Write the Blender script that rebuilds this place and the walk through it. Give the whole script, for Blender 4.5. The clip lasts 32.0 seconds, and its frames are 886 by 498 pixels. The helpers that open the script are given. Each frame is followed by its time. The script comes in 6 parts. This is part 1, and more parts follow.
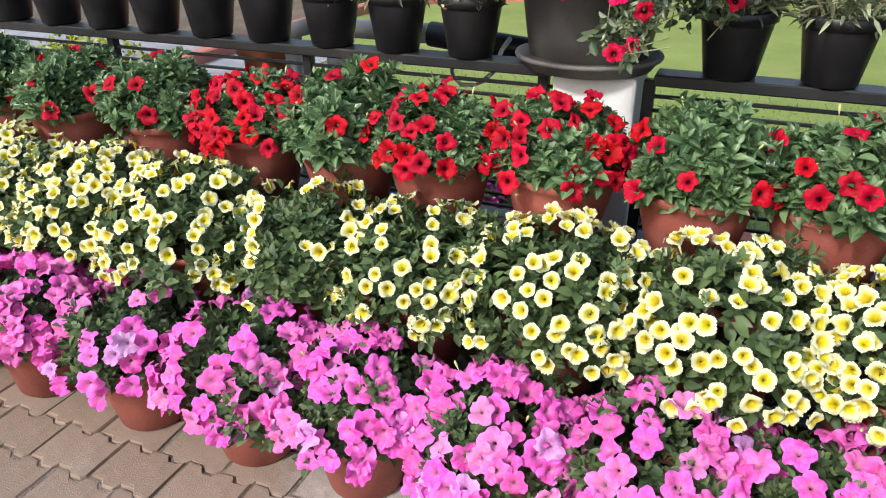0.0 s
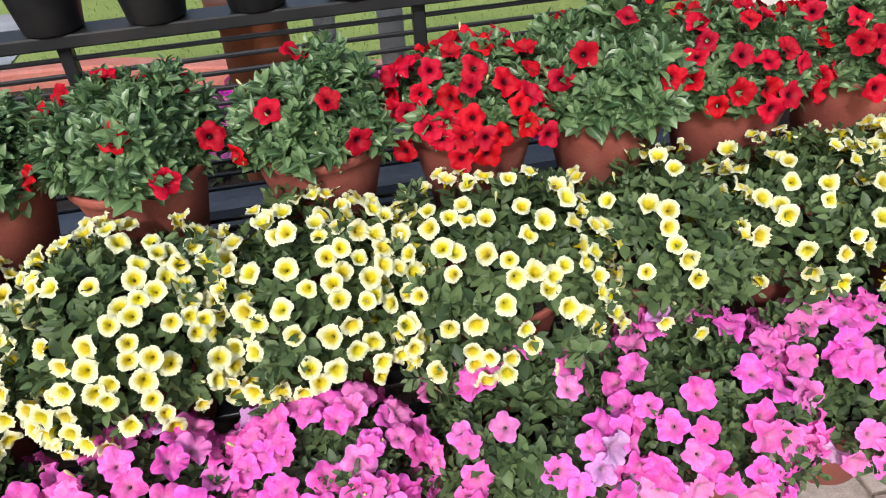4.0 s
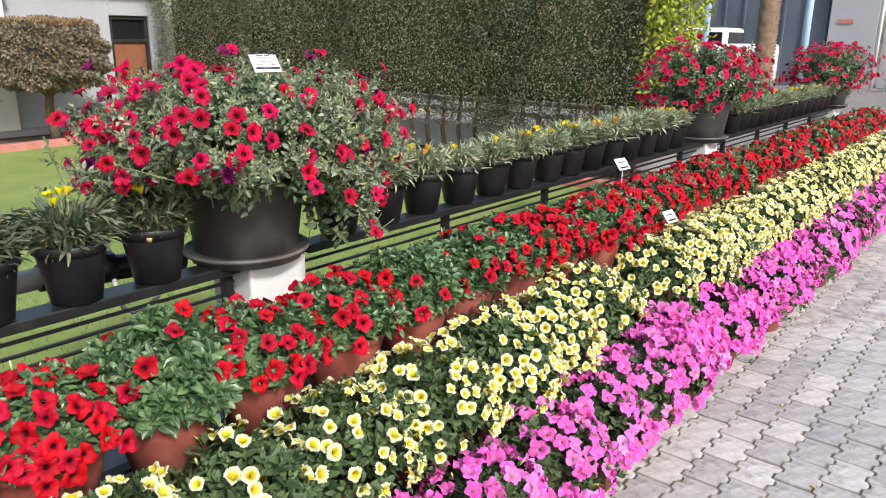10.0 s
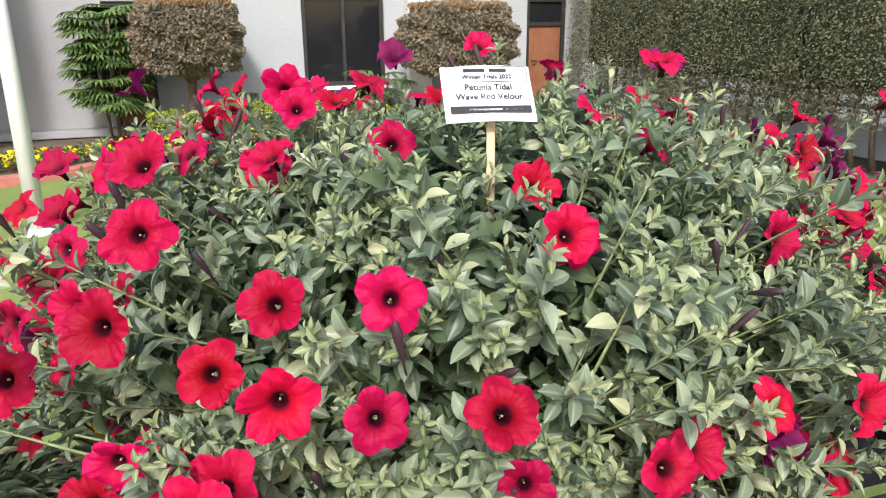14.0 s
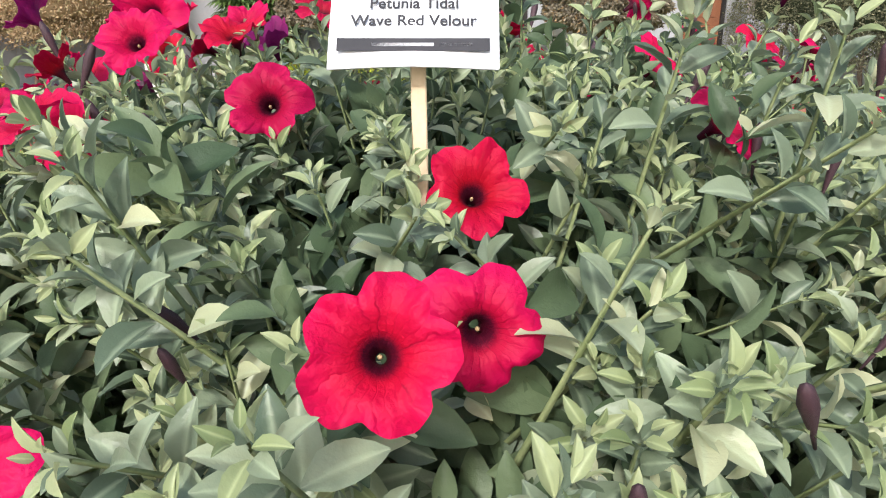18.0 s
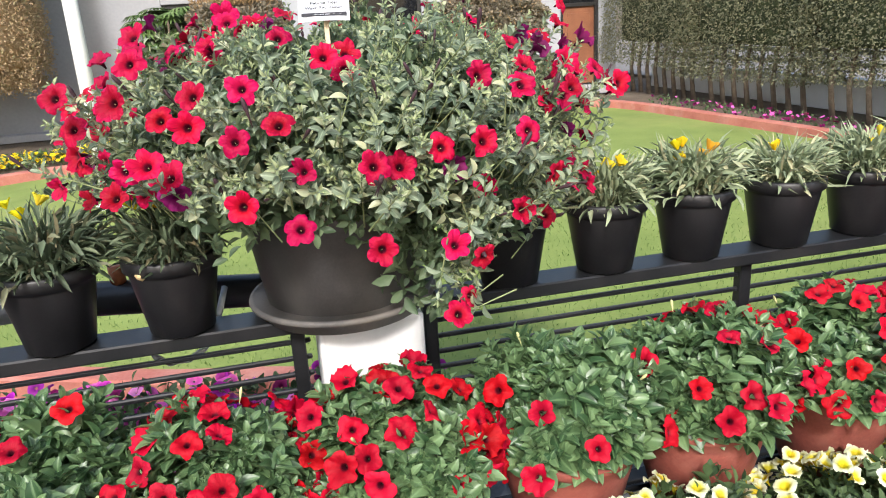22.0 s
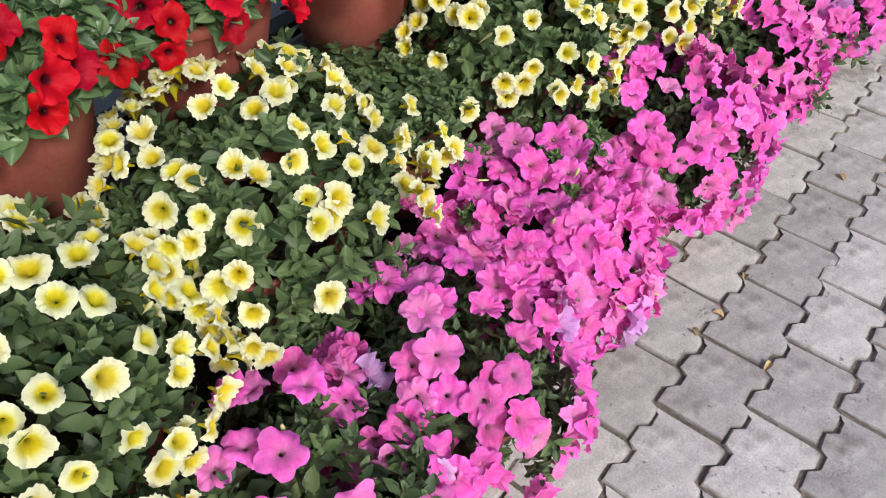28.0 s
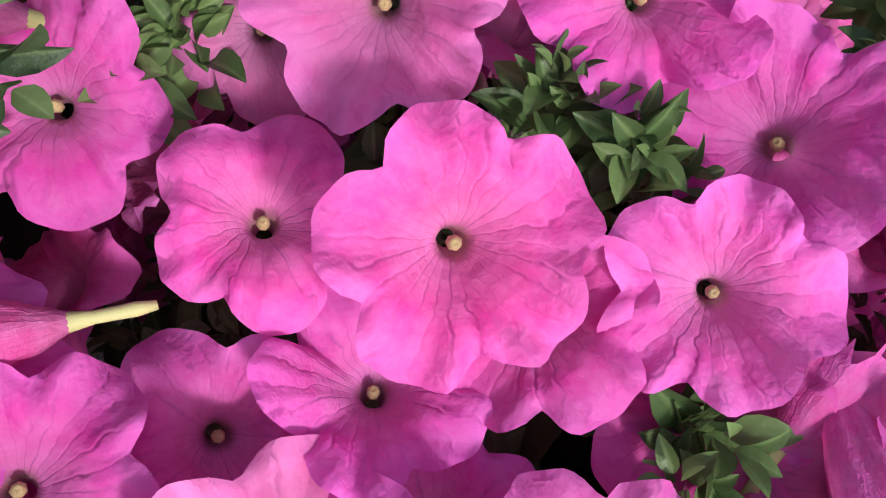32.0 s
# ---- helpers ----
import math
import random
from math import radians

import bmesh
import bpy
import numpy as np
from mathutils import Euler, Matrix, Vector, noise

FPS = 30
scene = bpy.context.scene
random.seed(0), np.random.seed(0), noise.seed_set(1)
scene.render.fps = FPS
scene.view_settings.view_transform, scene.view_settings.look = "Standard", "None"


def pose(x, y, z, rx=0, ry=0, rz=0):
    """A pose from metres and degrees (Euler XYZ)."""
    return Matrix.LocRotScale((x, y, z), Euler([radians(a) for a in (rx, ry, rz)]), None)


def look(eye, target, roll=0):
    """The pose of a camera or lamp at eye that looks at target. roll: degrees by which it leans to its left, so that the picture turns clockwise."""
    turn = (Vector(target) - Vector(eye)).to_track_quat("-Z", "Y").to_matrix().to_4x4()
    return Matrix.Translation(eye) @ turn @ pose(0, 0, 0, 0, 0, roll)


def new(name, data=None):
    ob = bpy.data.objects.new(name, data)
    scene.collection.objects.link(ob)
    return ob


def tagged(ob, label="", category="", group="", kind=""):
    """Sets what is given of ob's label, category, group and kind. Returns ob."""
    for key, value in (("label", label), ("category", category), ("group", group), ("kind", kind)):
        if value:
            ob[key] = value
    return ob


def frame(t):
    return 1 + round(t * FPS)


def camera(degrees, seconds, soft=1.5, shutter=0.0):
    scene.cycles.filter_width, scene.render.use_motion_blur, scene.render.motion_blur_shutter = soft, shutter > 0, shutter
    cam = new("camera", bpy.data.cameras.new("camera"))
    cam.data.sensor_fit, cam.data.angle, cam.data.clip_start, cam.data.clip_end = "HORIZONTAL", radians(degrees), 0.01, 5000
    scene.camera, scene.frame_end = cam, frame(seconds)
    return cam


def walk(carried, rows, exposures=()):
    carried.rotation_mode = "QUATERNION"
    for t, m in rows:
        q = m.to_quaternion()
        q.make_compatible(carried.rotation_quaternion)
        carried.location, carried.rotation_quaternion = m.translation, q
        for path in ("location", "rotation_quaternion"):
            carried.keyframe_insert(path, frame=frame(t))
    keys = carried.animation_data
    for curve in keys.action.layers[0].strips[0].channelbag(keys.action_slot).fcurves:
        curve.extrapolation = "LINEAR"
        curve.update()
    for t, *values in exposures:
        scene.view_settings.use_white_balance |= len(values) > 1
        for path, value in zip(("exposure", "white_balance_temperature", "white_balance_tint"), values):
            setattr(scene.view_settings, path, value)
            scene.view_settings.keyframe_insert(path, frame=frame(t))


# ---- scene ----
cam = camera(62.4, 32.0, soft=1.05)
PATH = [
    (0.0, look((0.29, -2.173, 1.434), (-0.392, -0.516, 0.546), -0.2)),
    (0.5, look((0.158, -2.117, 1.416), (-0.755, -0.563, 0.549), -0.8)),
    (1.0, look((-0.045, -2.007, 1.415), (-1.085, -0.541, 0.538), -1.0)),
    (1.5, look((-0.276, -1.917, 1.392), (-1.348, -0.51, 0.458), -1.8)),
    (2.0, look((-0.574, -1.835, 1.383), (-1.595, -0.438, 0.379), -3.1)),
    (2.5, look((-0.841, -1.749, 1.349), (-1.704, -0.303, 0.27), -4.8)),
    (4.5, look((-1.51, -1.985, 1.564), (-0.898, -0.477, 0.401), -2.6)),
    (5.0, look((-1.561, -2.115, 1.627), (-0.639, -0.693, 0.565), -1.2)),
    (5.5, look((-1.601, -2.137, 1.654), (-0.466, -0.792, 0.704), -0.6)),
    (6.0, look((-1.64, -2.117, 1.662), (-0.358, -0.838, 0.814), -0.2)),
    (6.5, look((-1.655, -2.129, 1.681), (-0.28, -0.892, 0.92), 0.1)),
    (7.0, look((-1.656, -2.126, 1.694), (-0.219, -0.919, 1.004), 0.4)),
    (7.5, look((-1.655, -2.137, 1.696), (-0.18, -0.943, 1.063), 0.6)),
    (8.0, look((-1.653, -2.14, 1.701), (-0.155, -0.956, 1.107), 0.7)),
    (8.5, look((-1.652, -2.151, 1.707), (-0.139, -0.974, 1.138), 0.8)),
    (9.0, look((-1.658, -2.15, 1.711), (-0.137, -0.976, 1.156), 0.8)),
    (9.5, look((-1.667, -2.143, 1.71), (-0.155, -0.955, 1.159), 0.7)),
    (10.0, look((-1.687, -2.085, 1.706), (-0.211, -0.854, 1.152), 0.4)),
    (10.5, look((-1.657, -1.995, 1.703), (-0.255, -0.684, 1.141), -0.3)),
    (11.0, look((-1.466, -1.851, 1.713), (-0.164, -0.444, 1.143), -1.3)),
    (11.5, look((-1.293, -1.718, 1.715), (-0.094, -0.222, 1.144), -2.3)),
    (12.0, look((-1.132, -1.495, 1.699), (-0.025, 0.07, 1.129), -2.4)),
    (12.5, look((-0.956, -1.279, 1.715), (0.045, 0.355, 1.142), -2.2)),
    (13.0, look((-0.71, -1.143, 1.694), (0.157, 0.567, 1.121), -2.3)),
    (13.5, look((-0.544, -0.984, 1.699), (0.179, 0.786, 1.112), -1.5)),
    (14.0, look((-0.453, -0.792, 1.699), (0.136, 1.024, 1.102), -0.5)),
    (14.5, look((-0.319, -0.625, 1.701), (0.105, 1.233, 1.092), -1.4)),
    (16.5, look((-0.205, -0.349, 1.687), (0.073, 1.5, 0.977), -1.3)),
    (17.0, look((-0.209, -0.406, 1.682), (0.057, 1.443, 0.968), -1.2)),
    (17.5, look((-0.208, -0.474, 1.668), (0.028, 1.383, 0.964), -0.8)),
    (18.0, look((-0.192, -0.494, 1.644), (0.016, 1.369, 0.948), -0.7)),
    (18.5, look((-0.185, -0.525, 1.624), (0.0, 1.342, 0.933), -1.2)),
    (19.0, look((-0.193, -0.59, 1.605), (-0.012, 1.287, 0.94), -0.7)),
    (19.5, look((-0.194, -0.695, 1.602), (-0.007, 1.19, 0.96), -1.5)),
    (20.0, look((-0.241, -0.865, 1.616), (-0.045, 1.025, 0.989), -2.4)),
    (20.5, look((-0.293, -1.077, 1.621), (-0.1, 0.815, 1.003), -3.6)),
    (21.0, look((-0.282, -1.264, 1.618), (-0.05, 0.63, 1.017), -4.1)),
    (21.5, look((-0.245, -1.437, 1.602), (0.061, 0.449, 1.011), -3.9)),
    (22.0, look((-0.295, -1.575, 1.594), (0.127, 0.282, 0.984), -3.6)),
    (22.5, look((-0.433, -1.666, 1.546), (0.146, 0.126, 0.873), -3.2)),
    (23.0, look((-0.535, -1.737, 1.515), (0.21, -0.062, 0.717), -1.6)),
    (23.5, look((-0.531, -1.785, 1.488), (0.352, -0.252, 0.556), -1.1)),
    (24.0, look((-0.504, -1.783, 1.463), (0.494, -0.396, 0.423), -0.3)),
    (24.5, look((-0.438, -1.771, 1.438), (0.629, -0.487, 0.337), 0.2)),
    (25.0, look((-0.314, -1.731, 1.424), (0.787, -0.518, 0.278), 0.5)),
    (25.5, look((-0.155, -1.687, 1.417), (0.96, -0.534, 0.223), 1.1)),
    (27.5, look((0.409, -1.304, 1.351), (1.511, -0.436, -0.075), 1.2)),
    (28.0, look((0.635, -1.311, 1.324), (1.705, -0.492, -0.154), 1.0)),
    (28.5, look((0.808, -1.28, 1.283), (1.833, -0.522, -0.258), 1.8)),
    (29.0, look((0.96, -1.168, 1.213), (1.927, -0.485, -0.399), 3.2)),
    (29.5, look((1.109, -1.056, 1.092), (2.024, -0.451, -0.58), 5.4)),
    (30.0, look((1.239, -0.996, 0.942), (2.088, -0.473, -0.792), 8.2)),
    (30.5, look((1.358, -0.939, 0.841), (2.019, -0.503, -0.995), 7.1)),
    (31.0, look((1.407, -0.907, 0.759), (2.045, -0.518, -1.097), 9.9)),
    (31.5, look((1.444, -0.876, 0.689), (2.042, -0.53, -1.187), 11.6)),
    (32.0, look((1.472, -0.848, 0.622), (2.022, -0.581, -1.282), 15.9)),
]
EXPOSURES = [(0, 0.7), (2, 0.8), (5, 0.42), (6, 0.44), (9, 0.68), (11, 0.68), (12, 0.85), (13, 0.92), (14, 0.82), (17, 0.84), (19, 0.88), (20, 0.76), (21, 0.97), (23, 0.88), (24, 0.4), (25, 0.24), (28, 0.24), (30, 0.18), (32, 0.3)]
walk(cam, PATH, EXPOSURES)

# ---- world and light ----
world = bpy.data.worlds.new("sky")
scene.world = world
world.use_nodes = True
wn = world.node_tree
sky = wn.nodes.new("ShaderNodeTexSky")
sky.sky_type, sky.sun_disc = "NISHITA", False
SUN_EL, SUN_AZ = radians(40), radians(200)
sky.sun_elevation, sky.sun_rotation = SUN_EL, SUN_AZ
sky.air_density, sky.dust_density = 1.2, 3.0
wn.links.new(sky.outputs[0], wn.nodes["Background"].inputs[0])
wn.nodes["Background"].inputs[1].default_value = 0.15
sun = new("sun", bpy.data.lights.new("sun", "SUN"))
sun.data.energy, sun.data.angle, sun.data.color = 2.3, radians(7), (1.0, 0.98, 0.985)
sdir = Vector((math.sin(SUN_AZ) * math.cos(SUN_EL), math.cos(SUN_AZ) * math.cos(SUN_EL), math.sin(SUN_EL)))
sun.matrix_world = look(sdir * 40, (0, 0, 0))

# ---- materials ----


def nodes_of(name, rough=0.6, metal=0.0, spec=0.5):
    m = bpy.data.materials.new(name)
    m.use_nodes = True
    nt = m.node_tree
    b = nt.nodes["Principled BSDF"]
    b.inputs["Roughness"].default_value = rough
    b.inputs["Metallic"].default_value = metal
    b.inputs["Specular IOR Level"].default_value = spec
    return m, nt, b


def add_noise(nt, scale, detail=4.0, rough=0.55, coord="Object"):
    tc = nt.nodes.new("ShaderNodeTexCoord")
    n = nt.nodes.new("ShaderNodeTexNoise")
    n.inputs["Scale"].default_value, n.inputs["Detail"].default_value, n.inputs["Roughness"].default_value = scale, detail, rough
    nt.links.new(tc.outputs[coord], n.inputs["Vector"])
    return n.outputs["Fac"]


def ramp(nt, fac, stops, interp="LINEAR"):
    r = nt.nodes.new("ShaderNodeValToRGB")
    r.color_ramp.interpolation = interp
    els = r.color_ramp.elements
    while len(els) < len(stops):
        els.new(0.5)
    for e, (p, c) in zip(els, stops):
        e.position, e.color = p, (*c, 1)
    nt.links.new(fac, r.inputs[0])
    return r.outputs[0]


def mixc(nt, fac, a, b, mode="MIX"):
    m = nt.nodes.new("ShaderNodeMix")
    m.data_type, m.blend_type = "RGBA", mode
    for sock, v in ((m.inputs[0], fac), (m.inputs[6], a), (m.inputs[7], b)):
        if isinstance(v, bpy.types.NodeSocket):
            nt.links.new(v, sock)
        elif isinstance(v, tuple):
            sock.default_value = (*v, 1)
        else:
            sock.default_value = v
    return m.outputs[2]


def maths(nt, op, a, b=0.5):
    m = nt.nodes.new("ShaderNodeMath")
    m.operation = op
    for sock, v in ((m.inputs[0], a), (m.inputs[1], b)):
        if isinstance(v, bpy.types.NodeSocket):
            nt.links.new(v, sock)
        else:
            sock.default_value = v
    return m.outputs[0]


def bump(nt, b, height, strength=0.3, dist=0.01):
    n = nt.nodes.new("ShaderNodeBump")
    n.inputs["Strength"].default_value, n.inputs["Distance"].default_value = strength, dist
    nt.links.new(height, n.inputs["Height"])
    nt.links.new(n.outputs[0], b.inputs["Normal"])


def rnd_obj(nt):
    return nt.nodes.new("ShaderNodeObjectInfo").outputs["Random"]


def rnd_island(nt):
    return nt.nodes.new("ShaderNodeNewGeometry").outputs["Random Per Island"]


def surface(name, lo, hi, scale=8.0, fine=90.0, rough=0.7, relief=0.25, dist=0.004, metal=0.0, spec=0.5, stain=None, per_object=0.0):
    """A mottled surface: two scales of colour noise, fine bump, optional stains."""
    m, nt, b = nodes_of(name, rough, metal, spec)
    big, small = add_noise(nt, scale, 5), add_noise(nt, fine, 4)
    f = maths(nt, "ADD", maths(nt, "MULTIPLY", big, 0.65), maths(nt, "MULTIPLY", small, 0.35))
    c = ramp(nt, f, [(0.32, lo), (0.68, hi)])
    if stain:
        s = ramp(nt, add_noise(nt, scale * 0.45, 7, 0.7), [(0.5, (0, 0, 0)), (0.68, (1, 1, 1))])
        c = mixc(nt, maths(nt, "MULTIPLY", s, stain[1]), c, stain[0])
    if per_object:
        k = maths(nt, "ADD", maths(nt, "MULTIPLY", rnd_obj(nt), per_object), 1 - per_object / 2)
        c = mixc(nt, 1.0, c, k, "MULTIPLY")
    nt.links.new(c, b.inputs["Base Color"])
    bump(nt, b, maths(nt, "ADD", small, big), relief, dist)
    return m


def petal(name, stops, vein, vein_amt, vary, pale=0.04, trans=0.3, wash_col=(0.3, 0.0, 0.02), wash_amt=0.15):
    """A petunia petal: colour by the distance from the throat, radial veins, thin and translucent."""
    m, nt, b = nodes_of(name, 0.62, 0.0, 0.25)
    rad = nt.nodes.new("ShaderNodeAttribute")
    rad.attribute_name = "rad"
    ang = nt.nodes.new("ShaderNodeAttribute")
    ang.attribute_name = "ang"
    blot = add_noise(nt, 60, 3)
    rr = maths(nt, "ADD", rad.outputs["Fac"], maths(nt, "MULTIPLY", maths(nt, "SUBTRACT", blot, 0.5), 0.12))
    c = ramp(nt, rr, stops)
    bend = maths(nt, "MULTIPLY", maths(nt, "SUBTRACT", add_noise(nt, 2.2, 3), 0.5), 0.09)
    an = maths(nt, "ADD", ang.outputs["Fac"], bend)
    w = maths(nt, "SINE", maths(nt, "MULTIPLY", an, 2 * math.pi * 25))
    w = maths(nt, "POWER", maths(nt, "MAXIMUM", w, 0.0), 6.0)
    main = maths(nt, "SINE", maths(nt, "MULTIPLY", an, 2 * math.pi * 5))
    main = maths(nt, "POWER", maths(nt, "MAXIMUM", main, 0.0), 60.0)
    fade = maths(nt, "SUBTRACT", 1.12, rad.outputs["Fac"])
    v = maths(nt, "MULTIPLY", maths(nt, "ADD", maths(nt, "MULTIPLY", w, 0.5), main), maths(nt, "MULTIPLY", fade, vein_amt))
    v = maths(nt, "MULTIPLY", v, ramp(nt, add_noise(nt, 3.5, 3), [(0.38, (0.1, 0.1, 0.1)), (0.62, (1, 1, 1))]))
    c = mixc(nt, maths(nt, "MINIMUM", v, 0.8), c, vein)
    wash = ramp(nt, add_noise(nt, 2.6, 5, 0.65), [(0.3, (0, 0, 0)), (0.7, (1, 1, 1))])
    c = mixc(nt, maths(nt, "MULTIPLY", wash, wash_amt), c, wash_col)
    r = maths(nt, "FRACT", maths(nt, "ADD", rnd_obj(nt), rnd_island(nt)))
    hs = nt.nodes.new("ShaderNodeHueSaturation")
    nt.links.new(maths(nt, "ADD", maths(nt, "MULTIPLY", r, vary[0]), 0.5 - vary[0] / 2), hs.inputs["Hue"])
    r2 = maths(nt, "FRACT", maths(nt, "MULTIPLY", r, 7.31))
    nt.links.new(maths(nt, "ADD", maths(nt, "MULTIPLY", r2, vary[1]), 1 - vary[1] / 2), hs.inputs["Value"])
    nt.links.new(maths(nt, "SUBTRACT", 1.04, maths(nt, "MULTIPLY", maths(nt, "POWER", maths(nt, "FRACT", maths(nt, "MULTIPLY", r, 13.7)), 3.0), pale)), hs.inputs["Saturation"])
    nt.links.new(c, hs.inputs["Color"])
    nt.links.new(hs.outputs[0], b.inputs["Base Color"])
    bump(nt, b, maths(nt, "ADD", maths(nt, "MULTIPLY", w, 0.25), maths(nt, "ADD", add_noise(nt, 9, 4), add_noise(nt, 4, 3))), 0.35, 0.003)
    t = nt.nodes.new("ShaderNodeBsdfTranslucent")
    nt.links.new(hs.outputs[0], t.inputs["Color"])
    mx = nt.nodes.new("ShaderNodeMixShader")
    mx.inputs[0].default_value = trans
    nt.links.new(b.outputs[0], mx.inputs[1])
    nt.links.new(t.outputs[0], mx.inputs[2])
    nt.links.new(mx.outputs[0], nt.nodes["Material Output"].inputs[0])
    return m


def leafy(name, dark, light, rough=0.55, trans=0.25, odd=None, spec=0.35):
    """Leaves that differ one by one, with a few odd ones (dry, pale)."""
    m, nt, b = nodes_of(name, rough, 0.0, spec)
    r = maths(nt, "FRACT", maths(nt, "ADD", rnd_island(nt), rnd_obj(nt)))
    stops = [(0.0, dark), (0.8, light)]
    if odd:
        stops = [(0.0, dark), (0.78, light), (0.95, odd)]
    c = ramp(nt, r, stops)
    n = add_noise(nt, 45, 4)
    c = mixc(nt, maths(nt, "MULTIPLY", n, 0.45), c, tuple(v * 0.55 for v in dark))
    rib = nt.nodes.new("ShaderNodeAttribute")
    rib.attribute_name = "rib"
    line = ramp(nt, rib.outputs["Fac"], [(0.74, (0, 0, 0)), (0.98, (0.3, 0.3, 0.3))])
    c = mixc(nt, line, c, tuple(min(1.0, v * 1.5 + 0.04) for v in light))
    nt.links.new(c, b.inputs["Base Color"])
    bump(nt, b, add_noise(nt, 260, 3), 0.35, 0.002)
    t = nt.nodes.new("ShaderNodeBsdfTranslucent")
    nt.links.new(c, t.inputs["Color"])
    mx = nt.nodes.new("ShaderNodeMixShader")
    mx.inputs[0].default_value = trans
    nt.links.new(b.outputs[0], mx.inputs[1])
    nt.links.new(t.outputs[0], mx.inputs[2])
    nt.links.new(mx.outputs[0], nt.nodes["Material Output"].inputs[0])
    return m


RED = petal("red_petal", [(0.0, (0.01, 0.001, 0.006)), (0.17, (0.05, 0.001, 0.008)), (0.27, (0.4, 0.002, 0.014)), (1.0, (0.55, 0.004, 0.022))],
            (0.16, 0.0, 0.008), 0.35, (0.008, 0.4))
VELOUR = petal("velvet_red_petal", [(0.0, (0.006, 0.001, 0.004)), (0.2, (0.03, 0.0, 0.01)), (0.32, (0.4, 0.003, 0.03)), (1.0, (0.54, 0.005, 0.072))],
               (0.1, 0.0, 0.015), 0.5, (0.014, 0.5))
PURPLE = petal("faded_purple_petal", [(0.0, (0.02, 0.0, 0.02)), (0.3, (0.1, 0.004, 0.05)), (1.0, (0.2, 0.014, 0.1))],
               (0.05, 0.0, 0.04), 0.6, (0.04, 0.4))
PINK = petal("pink_petal", [(0.0, (0.24, 0.21, 0.08)), (0.09, (0.36, 0.22, 0.16)), (0.16, (0.6, 0.15, 0.37)), (0.55, (0.74, 0.062, 0.38)), (1.0, (0.82, 0.13, 0.56))],
             (0.3, 0.01, 0.17), 0.6, (0.025, 0.3), 0.2, 0.3, (0.82, 0.27, 0.64), 0.6)
LILAC = petal("lilac_petal", [(0.0, (0.12, 0.11, 0.05)), (0.18, (0.4, 0.12, 0.36)), (1.0, (0.62, 0.28, 0.66))], (0.25, 0.03, 0.25), 0.5, (0.03, 0.3), 0.3, 0.3, (0.75, 0.5, 0.78), 0.5)
VIOLET = petal("violet_petal", [(0.0, (0.6, 0.5, 0.1)), (0.25, (0.3, 0.015, 0.28)), (1.0, (0.52, 0.05, 0.46))], (0.08, 0.0, 0.08), 0.4, (0.1, 0.7))
YELLOW = petal("yellow_petal", [(0.0, (0.35, 0.3, 0.01)), (0.2, (0.6, 0.48, 0.015)), (0.4, (0.66, 0.54, 0.03)), (0.52, (0.7, 0.65, 0.18)), (0.68, (0.72, 0.71, 0.4)), (1.0, (0.76, 0.77, 0.58))],
               (0.62, 0.5, 0.03), 0.4, (0.02, 0.2), wash_col=(0.62, 0.66, 0.3), wash_amt=0.12)
GAZANIA = petal("gazania_petal", [(0.0, (0.65, 0.42, 0.02)), (1.0, (0.8, 0.64, 0.04))], (0.6, 0.3, 0.01), 0.3, (0.05, 0.3), wash_col=(0.75, 0.6, 0.1))
GAZ_ORANGE = petal("orange_gazania_petal", [(0.0, (0.5, 0.2, 0.02)), (1.0, (0.75, 0.36, 0.06))], (0.4, 0.12, 0.01), 0.3, (0.05, 0.4))
DIANTHUS = petal("dianthus_petal", [(0.0, (0.25, 0.005, 0.05)), (0.4, (0.5, 0.01, 0.12)), (1.0, (0.75, 0.1, 0.35))], (0.3, 0, 0.05), 0.4, (0.04, 0.4))
LEAF_RED = leafy("broad_leaf", (0.042, 0.1, 0.04), (0.21, 0.33, 0.145), 0.33, 0.35, spec=0.6)
LEAF_PET = leafy("petunia_leaf", (0.04, 0.075, 0.032), (0.14, 0.21, 0.08), 0.5, 0.25)
LEAF_PINKTIP = leafy("shoot_leaf", (0.07, 0.13, 0.045), (0.2, 0.31, 0.11), 0.45, 0.3)
# planter leaf with the shade of the plant's inside mixed into its green
LEAF_INNER_SHADE = leafy("inner_shade_leaf", (0.06, 0.1, 0.05), (0.17, 0.23, 0.12), 0.5, 0.25)
LEAF_TIP = leafy("young_leaf", (0.22, 0.29, 0.13), (0.43, 0.48, 0.26), 0.45, 0.35)
LEAF_VEL = leafy("grey_green_leaf", (0.095, 0.14, 0.09), (0.34, 0.41, 0.27), 0.4, 0.3, (0.6, 0.62, 0.38), spec=0.5)
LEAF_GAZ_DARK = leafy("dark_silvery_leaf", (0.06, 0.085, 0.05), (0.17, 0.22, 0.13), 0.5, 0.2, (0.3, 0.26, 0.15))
LEAF_GAZ = leafy("silvery_leaf", (0.17, 0.22, 0.12), (0.44, 0.5, 0.31), 0.55, 0.2, (0.45, 0.42, 0.25))
LEAF_HEDGE = leafy("hedge_leaf", (0.12, 0.128, 0.075), (0.29, 0.29, 0.175), 0.6, 0.4, (0.33, 0.3, 0.19))
LEAF_DURANTA = leafy("golden_leaf", (0.2, 0.26, 0.02), (0.5, 0.55, 0.06), 0.5, 0.3)
LEAF_TREE = leafy("clipped_leaf", (0.15, 0.13, 0.095), (0.31, 0.27, 0.195), 0.7, 0.2, (0.36, 0.24, 0.12))
